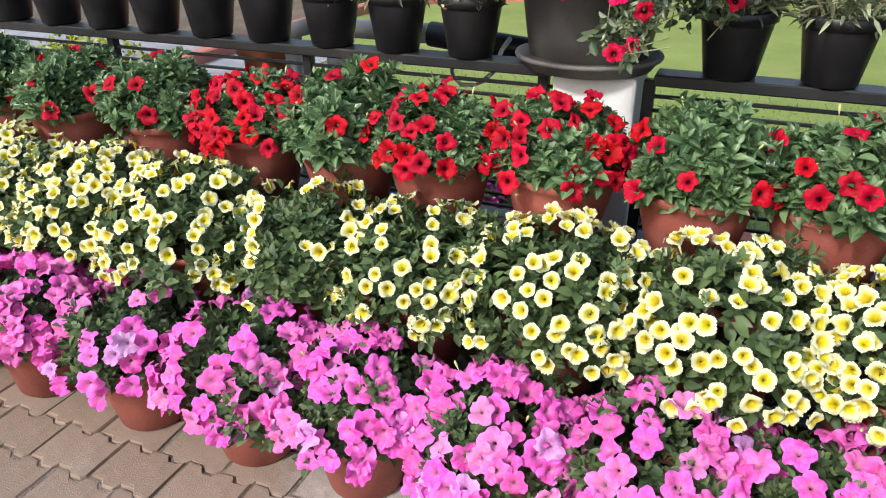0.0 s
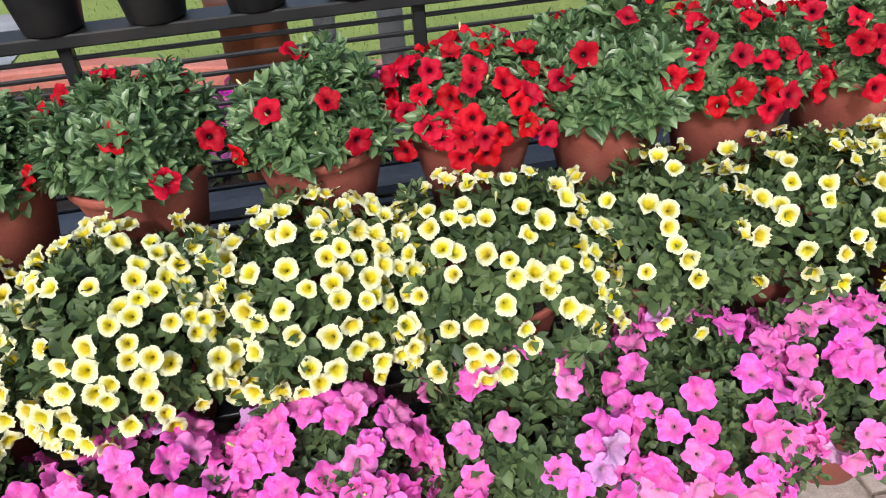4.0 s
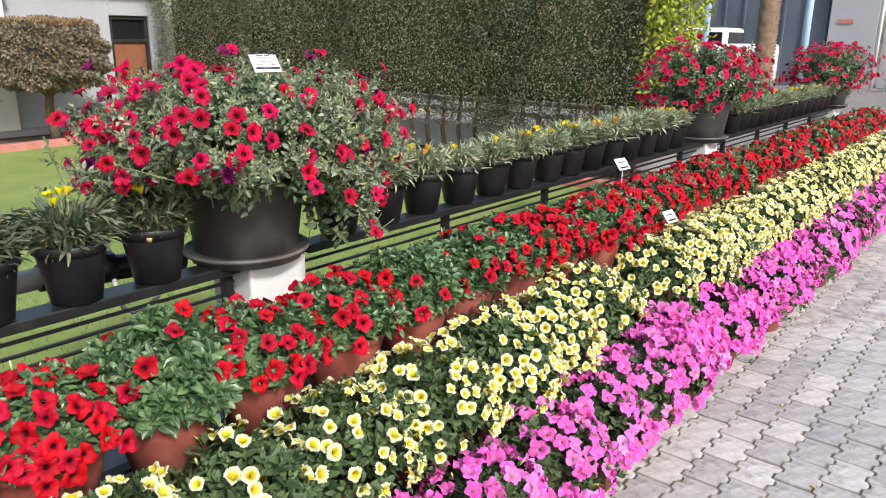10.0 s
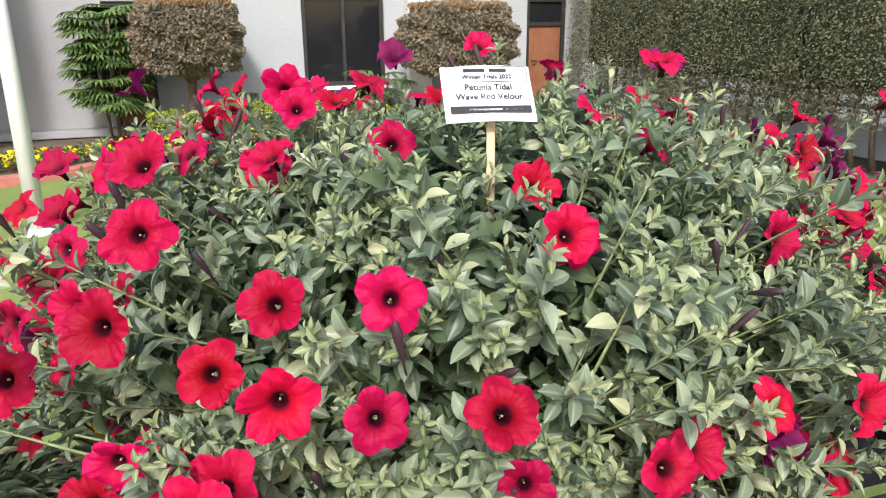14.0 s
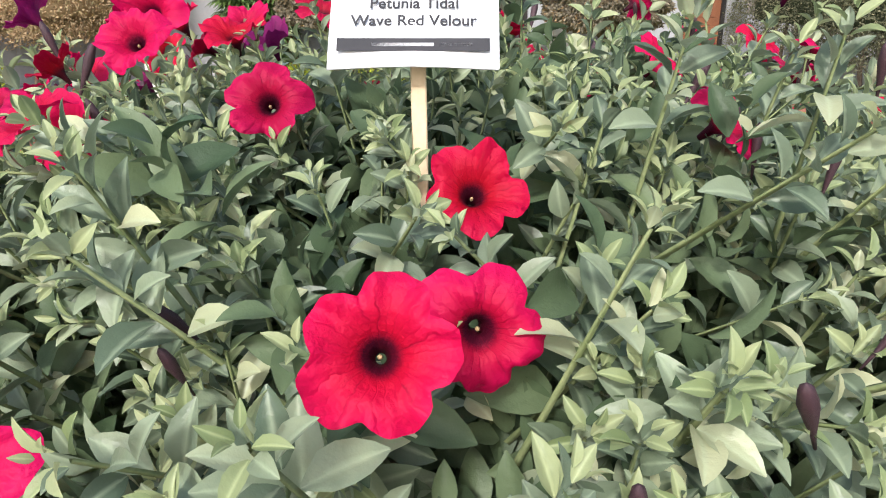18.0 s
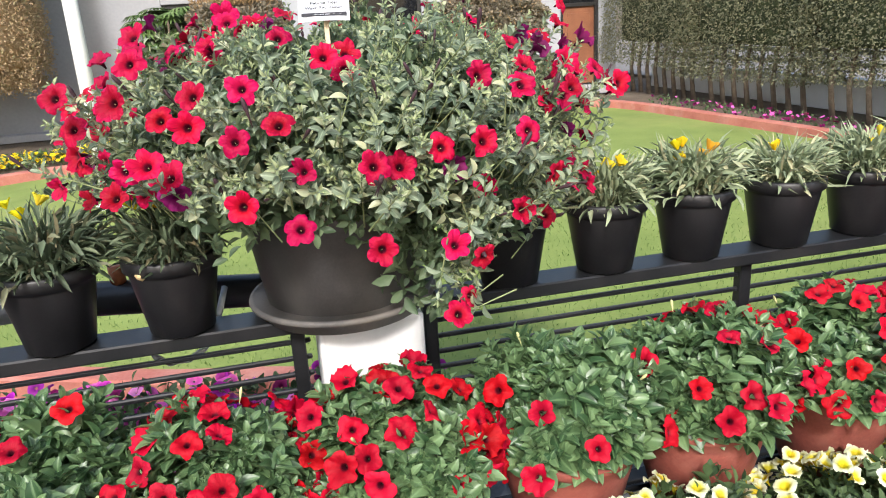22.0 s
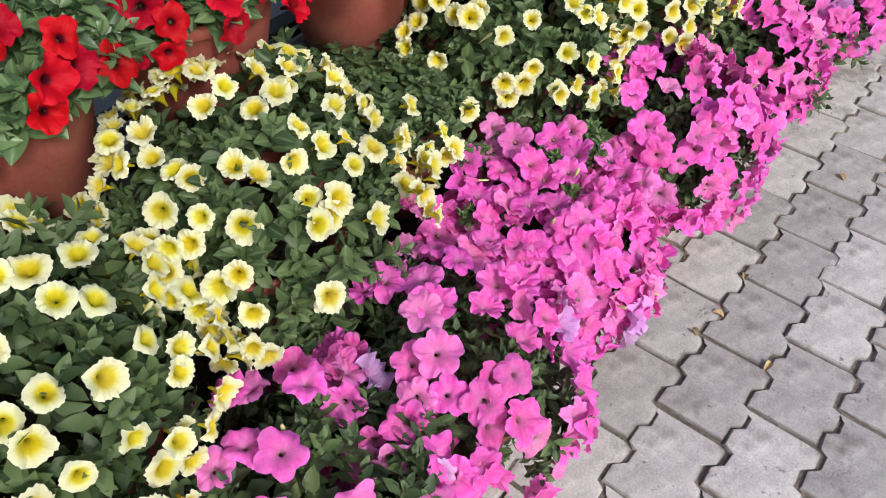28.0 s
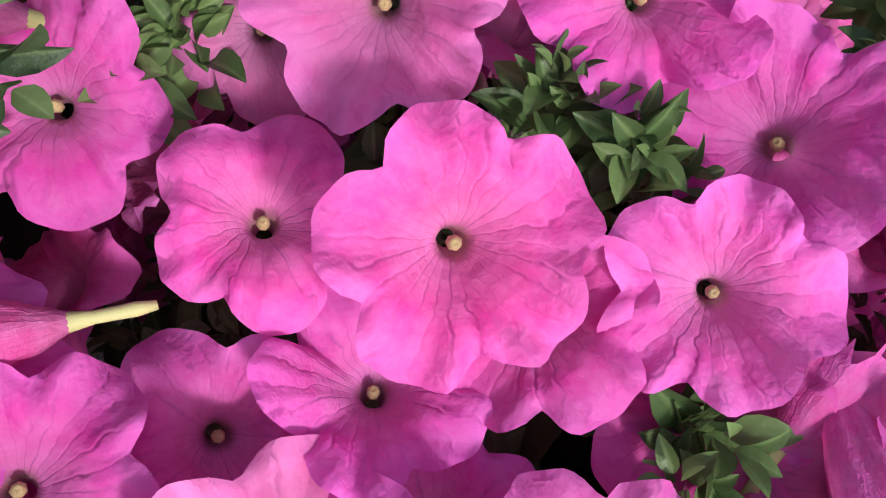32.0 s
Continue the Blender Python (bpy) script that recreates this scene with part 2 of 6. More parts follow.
LEAF_TAN = leafy("dry_tan_leaf", (0.36, 0.25, 0.14), (0.62, 0.46, 0.28), 0.75, 0.3, (0.4, 0.36, 0.18))
LEAF_TREETOP = leafy("dry_top_leaf", (0.22, 0.13, 0.06), (0.36, 0.24, 0.12), 0.8, 0.2)
LEAF_PALM = leafy("palm_leaf", (0.06, 0.12, 0.03), (0.2, 0.3, 0.1), 0.5, 0.25)
STEM = surface("stem", (0.12, 0.16, 0.06), (0.26, 0.3, 0.14), 30, 200, 0.7)
BUD = surface("dark_bud", (0.02, 0.008, 0.012), (0.07, 0.03, 0.04), 60, 300, 0.6)
BUD_PALE = surface("pale_bud", (0.45, 0.42, 0.16), (0.6, 0.6, 0.3), 60, 300, 0.6)
DRY = surface("dry_flower", (0.3, 0.2, 0.09), (0.55, 0.42, 0.22), 60, 300, 0.9)
SOIL = surface("soil", (0.02, 0.013, 0.008), (0.06, 0.04, 0.025), 30, 160, 0.95, 0.9, 0.02)
TERRA = surface("terracotta", (0.19, 0.046, 0.034), (0.31, 0.083, 0.06), 7, 120, 0.7, 0.25, 0.003, stain=((0.45, 0.22, 0.16), 0.35), per_object=0.3)
PLASTIC = surface("black_plastic", (0.007, 0.007, 0.008), (0.02, 0.019, 0.021), 9, 140, 0.42, 0.12, 0.002, stain=((0.07, 0.063, 0.056), 0.3))
PLANTER = surface("planter_plastic", (0.024, 0.0225, 0.022), (0.046, 0.043, 0.041), 6, 160, 0.5, 0.15, 0.002, stain=((0.1, 0.09, 0.08), 0.4))
SAUCER = surface("saucer_plastic", (0.06, 0.057, 0.054), (0.12, 0.112, 0.105), 6, 160, 0.6, 0.2, 0.002, stain=((0.26, 0.22, 0.18), 0.6))
IRON = surface("black_iron", (0.006, 0.007, 0.008), (0.016, 0.016, 0.018), 12, 150, 0.42, 0.15, 0.002, stain=((0.07, 0.062, 0.055), 0.2))
WHITE = surface("white_paint", (0.62, 0.61, 0.59), (0.73, 0.72, 0.7), 4, 70, 0.75, 0.2, 0.003, stain=((0.55, 0.53, 0.49), 0.3))
CONCRETE = surface("grey_concrete", (0.2, 0.21, 0.225), (0.33, 0.34, 0.36), 5, 80, 0.85, 0.35, 0.004, stain=((0.14, 0.13, 0.12), 0.4))
PAVER = surface("paver_concrete", (0.26, 0.245, 0.234), (0.57, 0.545, 0.525), 16, 210, 0.8, 0.6, 0.004, stain=((0.12, 0.1, 0.085), 0.7), per_object=0.4)
pnt = PAVER.node_tree
edge_at = pnt.nodes.new("ShaderNodeAttribute")
edge_at.attribute_name = "edge"
rim = maths(pnt, "SUBTRACT", 1.25, maths(pnt, "ADD", edge_at.outputs["Fac"], add_noise(pnt, 22, 5, 0.7)))
rim = ramp(pnt, rim, [(0.35, (0, 0, 0)), (0.75, (0.75, 0.75, 0.75))])
pbase = pnt.nodes["Principled BSDF"].inputs["Base Color"]
pdirt = mixc(pnt, rim, pbase.links[0].from_socket, (0.085, 0.07, 0.056))
pnt.links.new(pdirt, pbase)


def washed_earth(mat):
    """Tan earth washed over the blocks near the gate end."""
    nt = mat.node_tree
    base_in = nt.nodes["Principled BSDF"].inputs["Base Color"]
    where = nt.nodes.new("ShaderNodeNewGeometry").outputs["Position"]
    axes = nt.nodes.new("ShaderNodeSeparateXYZ")
    nt.links.new(where, axes.inputs[0])
    ns = nt.nodes.new("ShaderNodeTexNoise")
    ns.inputs["Scale"].default_value, ns.inputs["Detail"].default_value = 2.2, 6
    nt.links.new(where, ns.inputs["Vector"])
    away = maths(nt, "MULTIPLY", maths(nt, "MAXIMUM", maths(nt, "SUBTRACT", -1.9, axes.outputs[1]), 0.0), 0.8)
    wet = maths(nt, "SUBTRACT", maths(nt, "MULTIPLY", maths(nt, "SUBTRACT", 0.7, axes.outputs[0]), 0.6), maths(nt, "MULTIPLY", ns.outputs["Fac"], 1.1))
    wet = maths(nt, "SUBTRACT", maths(nt, "MINIMUM", wet, 0.5), away)
    mud = ramp(nt, wet, [(0.0, (0, 0, 0)), (0.4, (0.85, 0.85, 0.85))])
    nt.links.new(mixc(nt, mud, base_in.links[0].from_socket, (0.2, 0.135, 0.088)), base_in)




def weathered(mat):
    """Dark smudges and pits worn into the blocks, at places of their own."""
    nt = mat.node_tree
    base_in = nt.nodes["Principled BSDF"].inputs["Base Color"]
    where = nt.nodes.new("ShaderNodeNewGeometry").outputs["Position"]
    for scale, detail, rough, lo, hi, amount, colour in ((9.0, 8, 0.75, 0.55, 0.72, 0.7, (0.1, 0.088, 0.078)), (42.0, 5, 0.7, 0.63, 0.7, 0.75, (0.08, 0.07, 0.062)), (26.0, 6, 0.7, 0.6, 0.74, 0.4, (0.62, 0.6, 0.57))):
        ns = nt.nodes.new("ShaderNodeTexNoise")
        ns.inputs["Scale"].default_value, ns.inputs["Detail"].default_value, ns.inputs["Roughness"].default_value = scale, detail, rough
        nt.links.new(where, ns.inputs["Vector"])
        spot = ramp(nt, ns.outputs["Fac"], [(lo, (0, 0, 0)), (hi, (amount, amount, amount))])
        nt.links.new(mixc(nt, spot, base_in.links[0].from_socket, colour), base_in)


weathered(PAVER)
washed_earth(PAVER)
JOINT = surface("joint_sand", (0.09, 0.073, 0.058), (0.24, 0.2, 0.16), 14, 140, 0.95, 0.9, 0.01)
GRASS = surface("lawn_turf", (0.13, 0.185, 0.035), (0.23, 0.29, 0.07), 1.3, 75, 0.9, 0.5, 0.006, stain=((0.27, 0.28, 0.09), 0.5))
BLADE = leafy("grass_blade", (0.09, 0.17, 0.035), (0.2, 0.29, 0.075), 0.6, 0.3)
EARTH = surface("earth", (0.08, 0.06, 0.04), (0.17, 0.13, 0.09), 2, 40, 0.95, 0.8, 0.02)
KERB = surface("red_kerb", (0.34, 0.1, 0.075), (0.5, 0.19, 0.14), 4, 60, 0.85, 0.3, 0.005, stain=((0.5, 0.35, 0.3), 0.35))
WALL = surface("white_render", (0.31, 0.32, 0.34), (0.39, 0.4, 0.42), 0.6, 20, 0.85, 0.2, 0.004, stain=((0.36, 0.36, 0.36), 0.3))
# grey render of roof, steps and depot; also painted shade on the left house wall
WALL_GREY_SHADE = surface("grey_and_shaded_render", (0.26, 0.26, 0.27), (0.34, 0.34, 0.35), 0.6, 20, 0.85, 0.2, 0.004)
DOORWOOD = surface("door_wood", (0.16, 0.06, 0.03), (0.27, 0.11, 0.055), 3, 50, 0.5, 0.2, 0.002)
FRAME = surface("dark_frame", (0.012, 0.011, 0.01), (0.03, 0.028, 0.026), 5, 60, 0.5)
BARK = surface("bark", (0.09, 0.065, 0.045), (0.22, 0.17, 0.12), 14, 90, 0.95, 0.9, 0.02)
PALMBARK = surface("palm_bark", (0.16, 0.1, 0.06), (0.34, 0.24, 0.16), 12, 70, 0.95, 0.9, 0.03)
PVC = surface("grey_pipe", (0.36, 0.37, 0.38), (0.5, 0.5, 0.5), 8, 80, 0.45, 0.1, 0.002, stain=((0.22, 0.2, 0.18), 0.4))
RUST = surface("rust_drum", (0.28, 0.08, 0.03), (0.42, 0.14, 0.06), 8, 80, 0.6, 0.3, 0.004)
BLUEPOLE = surface("blue_pole", (0.3, 0.45, 0.62), (0.42, 0.56, 0.7), 5, 60, 0.45)
BLUEPANEL = surface("blue_grey_panel", (0.07, 0.085, 0.11), (0.11, 0.13, 0.16), 0.7, 20, 0.5)
GOLD = surface("gold_paint", (0.35, 0.2, 0.05), (0.75, 0.5, 0.16), 60, 200, 0.4, 0.8, 0.01, metal=0.5)
CARD = surface("white_card", (0.64, 0.65, 0.68), (0.74, 0.75, 0.78), 20, 150, 0.35, 0.1, 0.001)
INK = surface("black_ink", (0.012, 0.012, 0.016), (0.025, 0.025, 0.03), 40, 200, 0.6, 0.05)
WOODSTICK = surface("pale_wood_stick", (0.55, 0.42, 0.27), (0.72, 0.58, 0.4), 25, 200, 0.6, 0.2, 0.002)
ORANGESTICK = surface("orange_stick", (0.7, 0.25, 0.08), (0.8, 0.36, 0.14), 25, 200, 0.6)
VANWHITE = surface("van_paint", (0.68, 0.68, 0.66), (0.76, 0.76, 0.74), 2, 30, 0.3)
GLASSDARK, gnt, gb = nodes_of("dark_glass", 0.08, 0.0, 0.5)
gb.inputs["Base Color"].default_value = (0.012, 0.013, 0.015, 1)
# dark green for hedge cores: the shade deep among the leaves, as colour
INNER_SHADE, hnt, hb = nodes_of("painted_inner_shade", 0.95)
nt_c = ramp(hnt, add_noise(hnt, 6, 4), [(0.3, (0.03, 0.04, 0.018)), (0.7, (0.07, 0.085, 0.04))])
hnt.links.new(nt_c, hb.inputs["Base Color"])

# ---- mesh helpers ----


def part(name, bm, material, parent=None, label="", smooth=True):
    me = bpy.data.meshes.new(name)
    bm.to_mesh(me)
    bm.free()
    if smooth:
        me.shade_smooth()
    me.materials.append(material)
    ob = new(name, me)
    if parent:
        ob.parent = parent
    return tagged(ob, label)


def thing(name, place, label, category, group="", kind=""):
    e = new(name)
    e.empty_display_size = 0.05
    e.matrix_world = place if isinstance(place, Matrix) else Matrix.Translation(place)
    return tagged(e, label, category, group, kind)


def use(name, me, parent=None, m=None, label=""):
    ob = new(name, me)
    if parent:
        ob.parent = parent
    if m is not None:
        ob.matrix_local = m
    return tagged(ob, label)


def np_mesh(name, verts, tris, material, attrs=None, smooth=True):
    me = bpy.data.meshes.new(name)
    verts, tris = np.asarray(verts, np.float32), np.asarray(tris, np.int32)
    k = tris.shape[1]
    me.vertices.add(len(verts))
    me.vertices.foreach_set("co", verts.ravel())
    me.loops.add(tris.size)
    me.loops.foreach_set("vertex_index", tris.ravel())
    me.polygons.add(len(tris))
    me.polygons.foreach_set("loop_start", np.arange(0, tris.size, k, dtype=np.int32))
    me.update(calc_edges=True)
    me.polygons.foreach_set("use_smooth", np.full(len(tris), smooth))
    for key, vals in (attrs or {}).items():
        a = me.attributes.new(key, "FLOAT", "POINT")
        a.data.foreach_set("value", np.asarray(vals, np.float32))
    me.materials.append(material)
    me.validate()
    return me


def box_bm(size, at=(0, 0, 0), bevel=0.0, seg=1):
    bm = bmesh.new()
    bmesh.ops.create_cube(bm, size=1.0, matrix=Matrix.Translation(at) @ Matrix.Diagonal((*size, 1)))
    if bevel:
        bmesh.ops.bevel(bm, geom=bm.edges[:], offset=bevel, segments=seg, affect="EDGES", profile=0.5)
    return bm


def box(name, size, at, material, parent=None, bevel=0.004, label="", seg=1):
    return part(name, box_bm(size, at, bevel, seg), material, parent, label, smooth=False)


def lathe_bm(profile, seg=32, wobble=0.0):
    """Turn a profile of (radius, z) round the z axis."""
    bm = bmesh.new()
    rings = []
    for r, z in profile:
        ring = []
        for i in range(seg):
            a = 2 * math.pi * i / seg
            k = 1 + wobble * math.sin(3 * a + z * 20)
            ring.append(bm.verts.new((r * k * math.cos(a), r * k * math.sin(a), z)))
        rings.append(ring)
    for a, b in zip(rings, rings[1:]):
        for i in range(seg):
            j = (i + 1) % seg
            bm.faces.new((a[i], a[j], b[j], b[i]))
    for ring, up in ((rings[0], False), (rings[-1], True)):
        if profile[0 if not up else -1][0] > 1e-4:
            bm.faces.new(ring if up else ring[::-1])
    return bm


def tube_bm(pts, radii, seg=8):
    bm = bmesh.new()
    pts = [Vector(p) for p in pts]
    rings = []
    for i, p in enumerate(pts):
        d = (pts[min(i + 1, len(pts) - 1)] - pts[max(i - 1, 0)]).normalized()
        side = d.orthogonal().normalized()
        up = d.cross(side)
        r = radii[i] if isinstance(radii, (list, tuple)) else radii
        rings.append([bm.verts.new(p + r * (math.cos(2 * math.pi * k / seg) * side + math.sin(2 * math.pi * k / seg) * up)) for k in range(seg)])
    for a, b in zip(rings, rings[1:]):
        best = min(range(seg), key=lambda s: (a[0].co - b[s].co).length)
        for i in range(seg):
            j = (i + 1) % seg
            bm.faces.new((a[i], a[j], b[(j + best) % seg], b[(i + best) % seg]))
    bm.faces.new(rings[0][::-1])
    bm.faces.new(rings[-1])
    return bm


def unit(a):
    return a / np.maximum(np.linalg.norm(a, axis=-1, keepdims=True), 1e-9)


LEAF_V = np.array([(0, 0, 0), (-0.5, 0.38, 0.10), (0, 0.36, 0.0), (0.5, 0.38, 0.10), (-0.36, 0.72, 0.06), (0, 0.7, -0.02), (0.36, 0.72, 0.06), (0, 1, -0.10)])
LEAF_F = np.array([(0, 2, 1), (0, 3, 2), (1, 2, 5), (1, 5, 4), (2, 3, 6), (2, 6, 5), (4, 5, 7), (5, 6, 7)])
# a finer leaf for plants seen close by: rounded, with a midrib fold
FINE_V, FINE_F = [], []
for i, (t, w, d) in enumerate(((0, 0.05, 0), (0.12, 0.24, 0.01), (0.3, 0.46, 0.02), (0.5, 0.5, 0.0), (0.7, 0.42, -0.04), (0.88, 0.23, -0.1), (1.0, 0.03, -0.16))):
    for u in (-1, -0.5, 0, 0.5, 1):
        FINE_V.append((u * w, t, d + 0.13 * abs(u) ** 1.4 * w * 2 - 0.03))
    if i:
        for j in range(4):
            a = (i - 1) * 5 + j
            FINE_F += [(a, a + 1, a + 6), (a, a + 6, a + 5)]
FINE_V, FINE_F = np.array(FINE_V), np.array(FINE_F)
FINE_RIB = np.tile((0.0, 0.5, 1.0, 0.5, 0.0), 7)
CARD_V = np.array([(0, 0, 0), (-0.5, 0.5, 0.06), (0, 1, -0.04), (0.5, 0.5, 0.06)])
CARD_F = np.array([(0, 3, 1), (1, 3, 2)])
STRAP_V = np.array([(-0.35, 0, 0), (0.35, 0, 0), (-0.5, 0.35, 0.12), (0.5, 0.35, 0.12), (-0.45, 0.7, 0.12), (0.45, 0.7, 0.12), (0, 1, -0.02)])
STRAP_F = np.array([(0, 1, 3), (0, 3, 2), (2, 3, 5), (2, 5, 4), (4, 5, 6)])


def leaves(P, D, N, L, W, tv=LEAF_V, tf=LEAF_F):
    """Leaf blades with their feet at P, along D, facing N, of length L and width W."""
    D = unit(D)
    S = unit(np.cross(D, N))
    U = np.cross(S, D)
    n = len(P)
    L, W = np.broadcast_to(L, n)[:, None, None], np.broadcast_to(W, n)[:, None, None]
    V = P[:, None, :] + tv[None, :, :1] * W * S[:, None, :] + tv[None, :, 1:2] * L * D[:, None, :] + tv[None, :, 2:] * L * U[:, None, :]
    F = tf[None] + (np.arange(n) * len(tv))[:, None, None]
    return V.reshape(-1, 3), F.reshape(-1, 3)


def join(*sets):
    V, F, k = [], [], 0
    for v, f in sets:
        V.append(v)
        F.append(f + k)
        k += len(v)
    return np.concatenate(V), np.concatenate(F)


def shoots(rng, T, A, nodes, gap, length, width, tv=LEAF_V, tf=LEAF_F, spread=1.0):
    """Leafy shoots: pairs of leaves down from the tips T along the axes A, small at the tip."""
    A = unit(A)
    n = len(T)
    side = unit(np.cross(A, unit(rng.normal(size=(n, 3)))))
    out = []
    for k in range(nodes):
        s = (0.35 + 0.65 * min(1, (k + 0.6) / (nodes * 0.6))) * rng.uniform(0.75, 1.2, n)
        base = T - A * (gap * k)[..., None] if isinstance(gap, np.ndarray) else T - A * gap * k
        other = np.cross(A, side)
        for sg in (1, -1):
            d = A * (0.75 - 0.45 * min(1, k / max(1, nodes - 1)) * spread) + (sg * side) * (0.35 + 0.65 * min(1, (k + 0.5) / nodes)) + rng.normal(0, 0.14, (n, 3))
            nrm = A + rng.normal(0, 0.25, (n, 3))
            out.append(leaves(base + sg * side * 0.002, d, nrm, length * s, width * s, tv, tf))
        side = unit(other + rng.normal(0, 0.25, (n, 3)))
    return join(*out)


def bloom_mesh(name, material, seed, ang=26, rings=6, ruffle=0.1, depth=0.55, notch=0.2, cup=0.0, tube=True, frill=0.12, crumple=0.0):
    """A trumpet flower of radius 1 that faces +z, with five lobes."""
    rng = np.random.default_rng(seed)
    th = np.linspace(0, 2 * math.pi, ang, endpoint=False)
    lobe = np.abs(np.cos(2.5 * th)) ** 0.55
    skew = rng.uniform(0.9, 1.08, 5)
    edge = (1 - notch + notch * lobe) * skew[np.floor((th + math.pi / 5) / (2 * math.pi / 5)).astype(int) % 5]
    edge = (0.5 * edge + 0.25 * (np.roll(edge, 1) + np.roll(edge, -1))) * (1 + 0.1 * frill * np.sin(18 * th + seed))
    ph = rng.uniform(0, 6.28, 6)
    wave = frill * np.sin(15 * th + ph[4]) + frill * 0.7 * np.sin(22 * th + ph[5]) + np.sin(5 * th + ph[0]) * 0.5 + np.sin(10 * th + ph[1]) * 0.35 + np.sin(3 * th + ph[2]) * 0.5 + np.sin(17 * th + ph[3]) * 0.2
    which = np.floor((th + math.pi / 5) / (2 * math.pi / 5)).astype(int) % 5
    flap = rng.normal(0, 0.16, 5)[which] * np.abs(np.cos(2.5 * th)) ** 0.8
    fold = rng.uniform(0.02, 0.12, 5)[which] * np.abs(np.cos(2.5 * th)) ** 2
    V, R, A = [], [], []
    levels = [(0.07, -depth - 0.35)] if tube else []
    levels += [(0.12, -depth), (0.17, None)] + [(0.12 + 0.88 * ((i + 1) / rings) ** 1.15, None) for i in range(rings)]
    for r, z in levels:
        t = max(0.0, (r - 0.12) / 0.88)
        zz = z if z is not None else -depth * (1 - t) ** 3.2 + cup * t * t - 0.07 * t ** 3
        rr = r * (1 + (edge - 1) * t ** 1.5)
        if crumple and t > 0:
            cx, cy = r * np.cos(th), r * np.sin(th)
            zz = zz + crumple * t * (np.sin(5.1 * cx + 3.3 * cy + ph[0]) + 0.6 * np.sin(8.7 * cy - 6.1 * cx + ph[1]) + 0.4 * np.sin(14 * cx + 11 * cy + ph[2]) + 0.5 * np.sin(40 * th / 6.283 * 3 + 4 * r + ph[3]) * t)
        V.append(np.stack([rr * np.cos(th), rr * np.sin(th), zz + ruffle * wave * t * t + flap * t ** 1.4 - fold * t ** 5], 1))
        R.append(np.full(ang, 0.0 if z is not None and z < -depth else r))
        A.append(th / (2 * math.pi))
    V = np.concatenate(V)
    F = []
    for i in range(len(levels) - 1):
        for j in range(ang):
            k = (j + 1) % ang
            a, b, c, d = i * ang + j, i * ang + k, (i + 1) * ang + k, (i + 1) * ang + j
            F += [(a, b, c), (a, c, d)]
    return np_mesh(name, V, F, material, {"rad": np.concatenate(R), "ang": np.concatenate(A)})


def bud_mesh(name, material, fat=0.16):
    return lathe_mesh(name, [(0.03, -1), (0.05, -0.5), (fat * 0.7, 0.0), (fat, 0.45), (fat * 0.7, 0.85), (0.02, 1.0)], material, 7)


def lathe_mesh(name, profile, material, seg=28, wobble=0.0):
    bm = lathe_bm(profile, seg, wobble)
    me = bpy.data.meshes.new(name)
    bm.to_mesh(me)
    bm.free()
    me.shade_smooth()
    me.materials.append(material)
    return me


def aim(place, facing, size, spin):
    """The pose of a flower at place that faces a way."""
    q = Vector(facing).to_track_quat("Z", "Y")
    return Matrix.Translation(place) @ q.to_matrix().to_4x4() @ Matrix.Rotation(spin, 4, "Z") @ Matrix.Diagonal((size, size, size, 1))


def transformed(me_v, mats):
    M = np.array([np.array(m) for m in mats])
    return (me_v[None] @ np.transpose(M[:, :3, :3], (0, 2, 1)) + M[:, None, :3, 3]).reshape(-1, 3)


def joined_blooms(name, me, mats, material):
    v = np.empty(len(me.vertices) * 3, np.float32)
    me.vertices.foreach_get("co", v)
    v = v.reshape(-1, 3)
    f = np.empty(len(me.loops), np.int32)
    me.loops.foreach_get("vertex_index", f)
    f = f.reshape(-1, 3)
    vals = {}
    for key in ("rad", "ang"):
        a = np.empty(len(v), np.float32)
        me.attributes[key].data.foreach_get("value", a)
        vals[key] = np.tile(a, len(mats))
    V = transformed(v, mats)
    F = (f[None] + (np.arange(len(mats)) * len(v))[:, None, None]).reshape(-1, 3)
    return np_mesh(name, V, F, material, vals)

# ---- ground, lawn, kerbs ----
# level of the paved drive, a little above the lawn
DRIVE_Z = 0.06
ROW_END = 8.45


def sheet(name, x0, y0, x1, y1, z, material, label, category, thick=0.0):
    bm = bmesh.new()
    vs = [bm.verts.new(p) for p in ((x0, y0, z), (x1, y0, z), (x1, y1, z), (x0, y1, z))]
    bm.faces.new(vs)
    return tagged(part(name, bm, material, smooth=False), label, category, kind="structure")


sheet("ground", -800, -800, 800, 800, -0.06, EARTH, "bare brown earth around the garden", "ground")
sheet("pavement_bed", -40, -30, 60, -0.1, DRIVE_Z - 0.007, JOINT, "sandy bed under the interlocking pavers", "pavement")
sheet("driveway", 8.0, -0.1, 60, 30, DRIVE_Z - 0.03, PAVER, "pale paved driveway beyond the railing", "road")
sheet("lawn_base", -4.6, 0.1, 8.0, 17.8, -0.035, EARTH, "earth under the flower borders", "ground")

LAWN_EDGE = [(-4.2, 0.2), (-4.4, 4.5), (-4.3, 6.6), (-3.6, 7.8), (-2.1, 8.5), (-0.9, 9.6), (0.2, 9.95), (1.2, 9.9), (2.4, 10.2), (4.0, 10.25), (5.2, 9.5), (5.65, 7.0), (5.9, 4.8), (6.1, 3.0), (6.1, 0.2)]


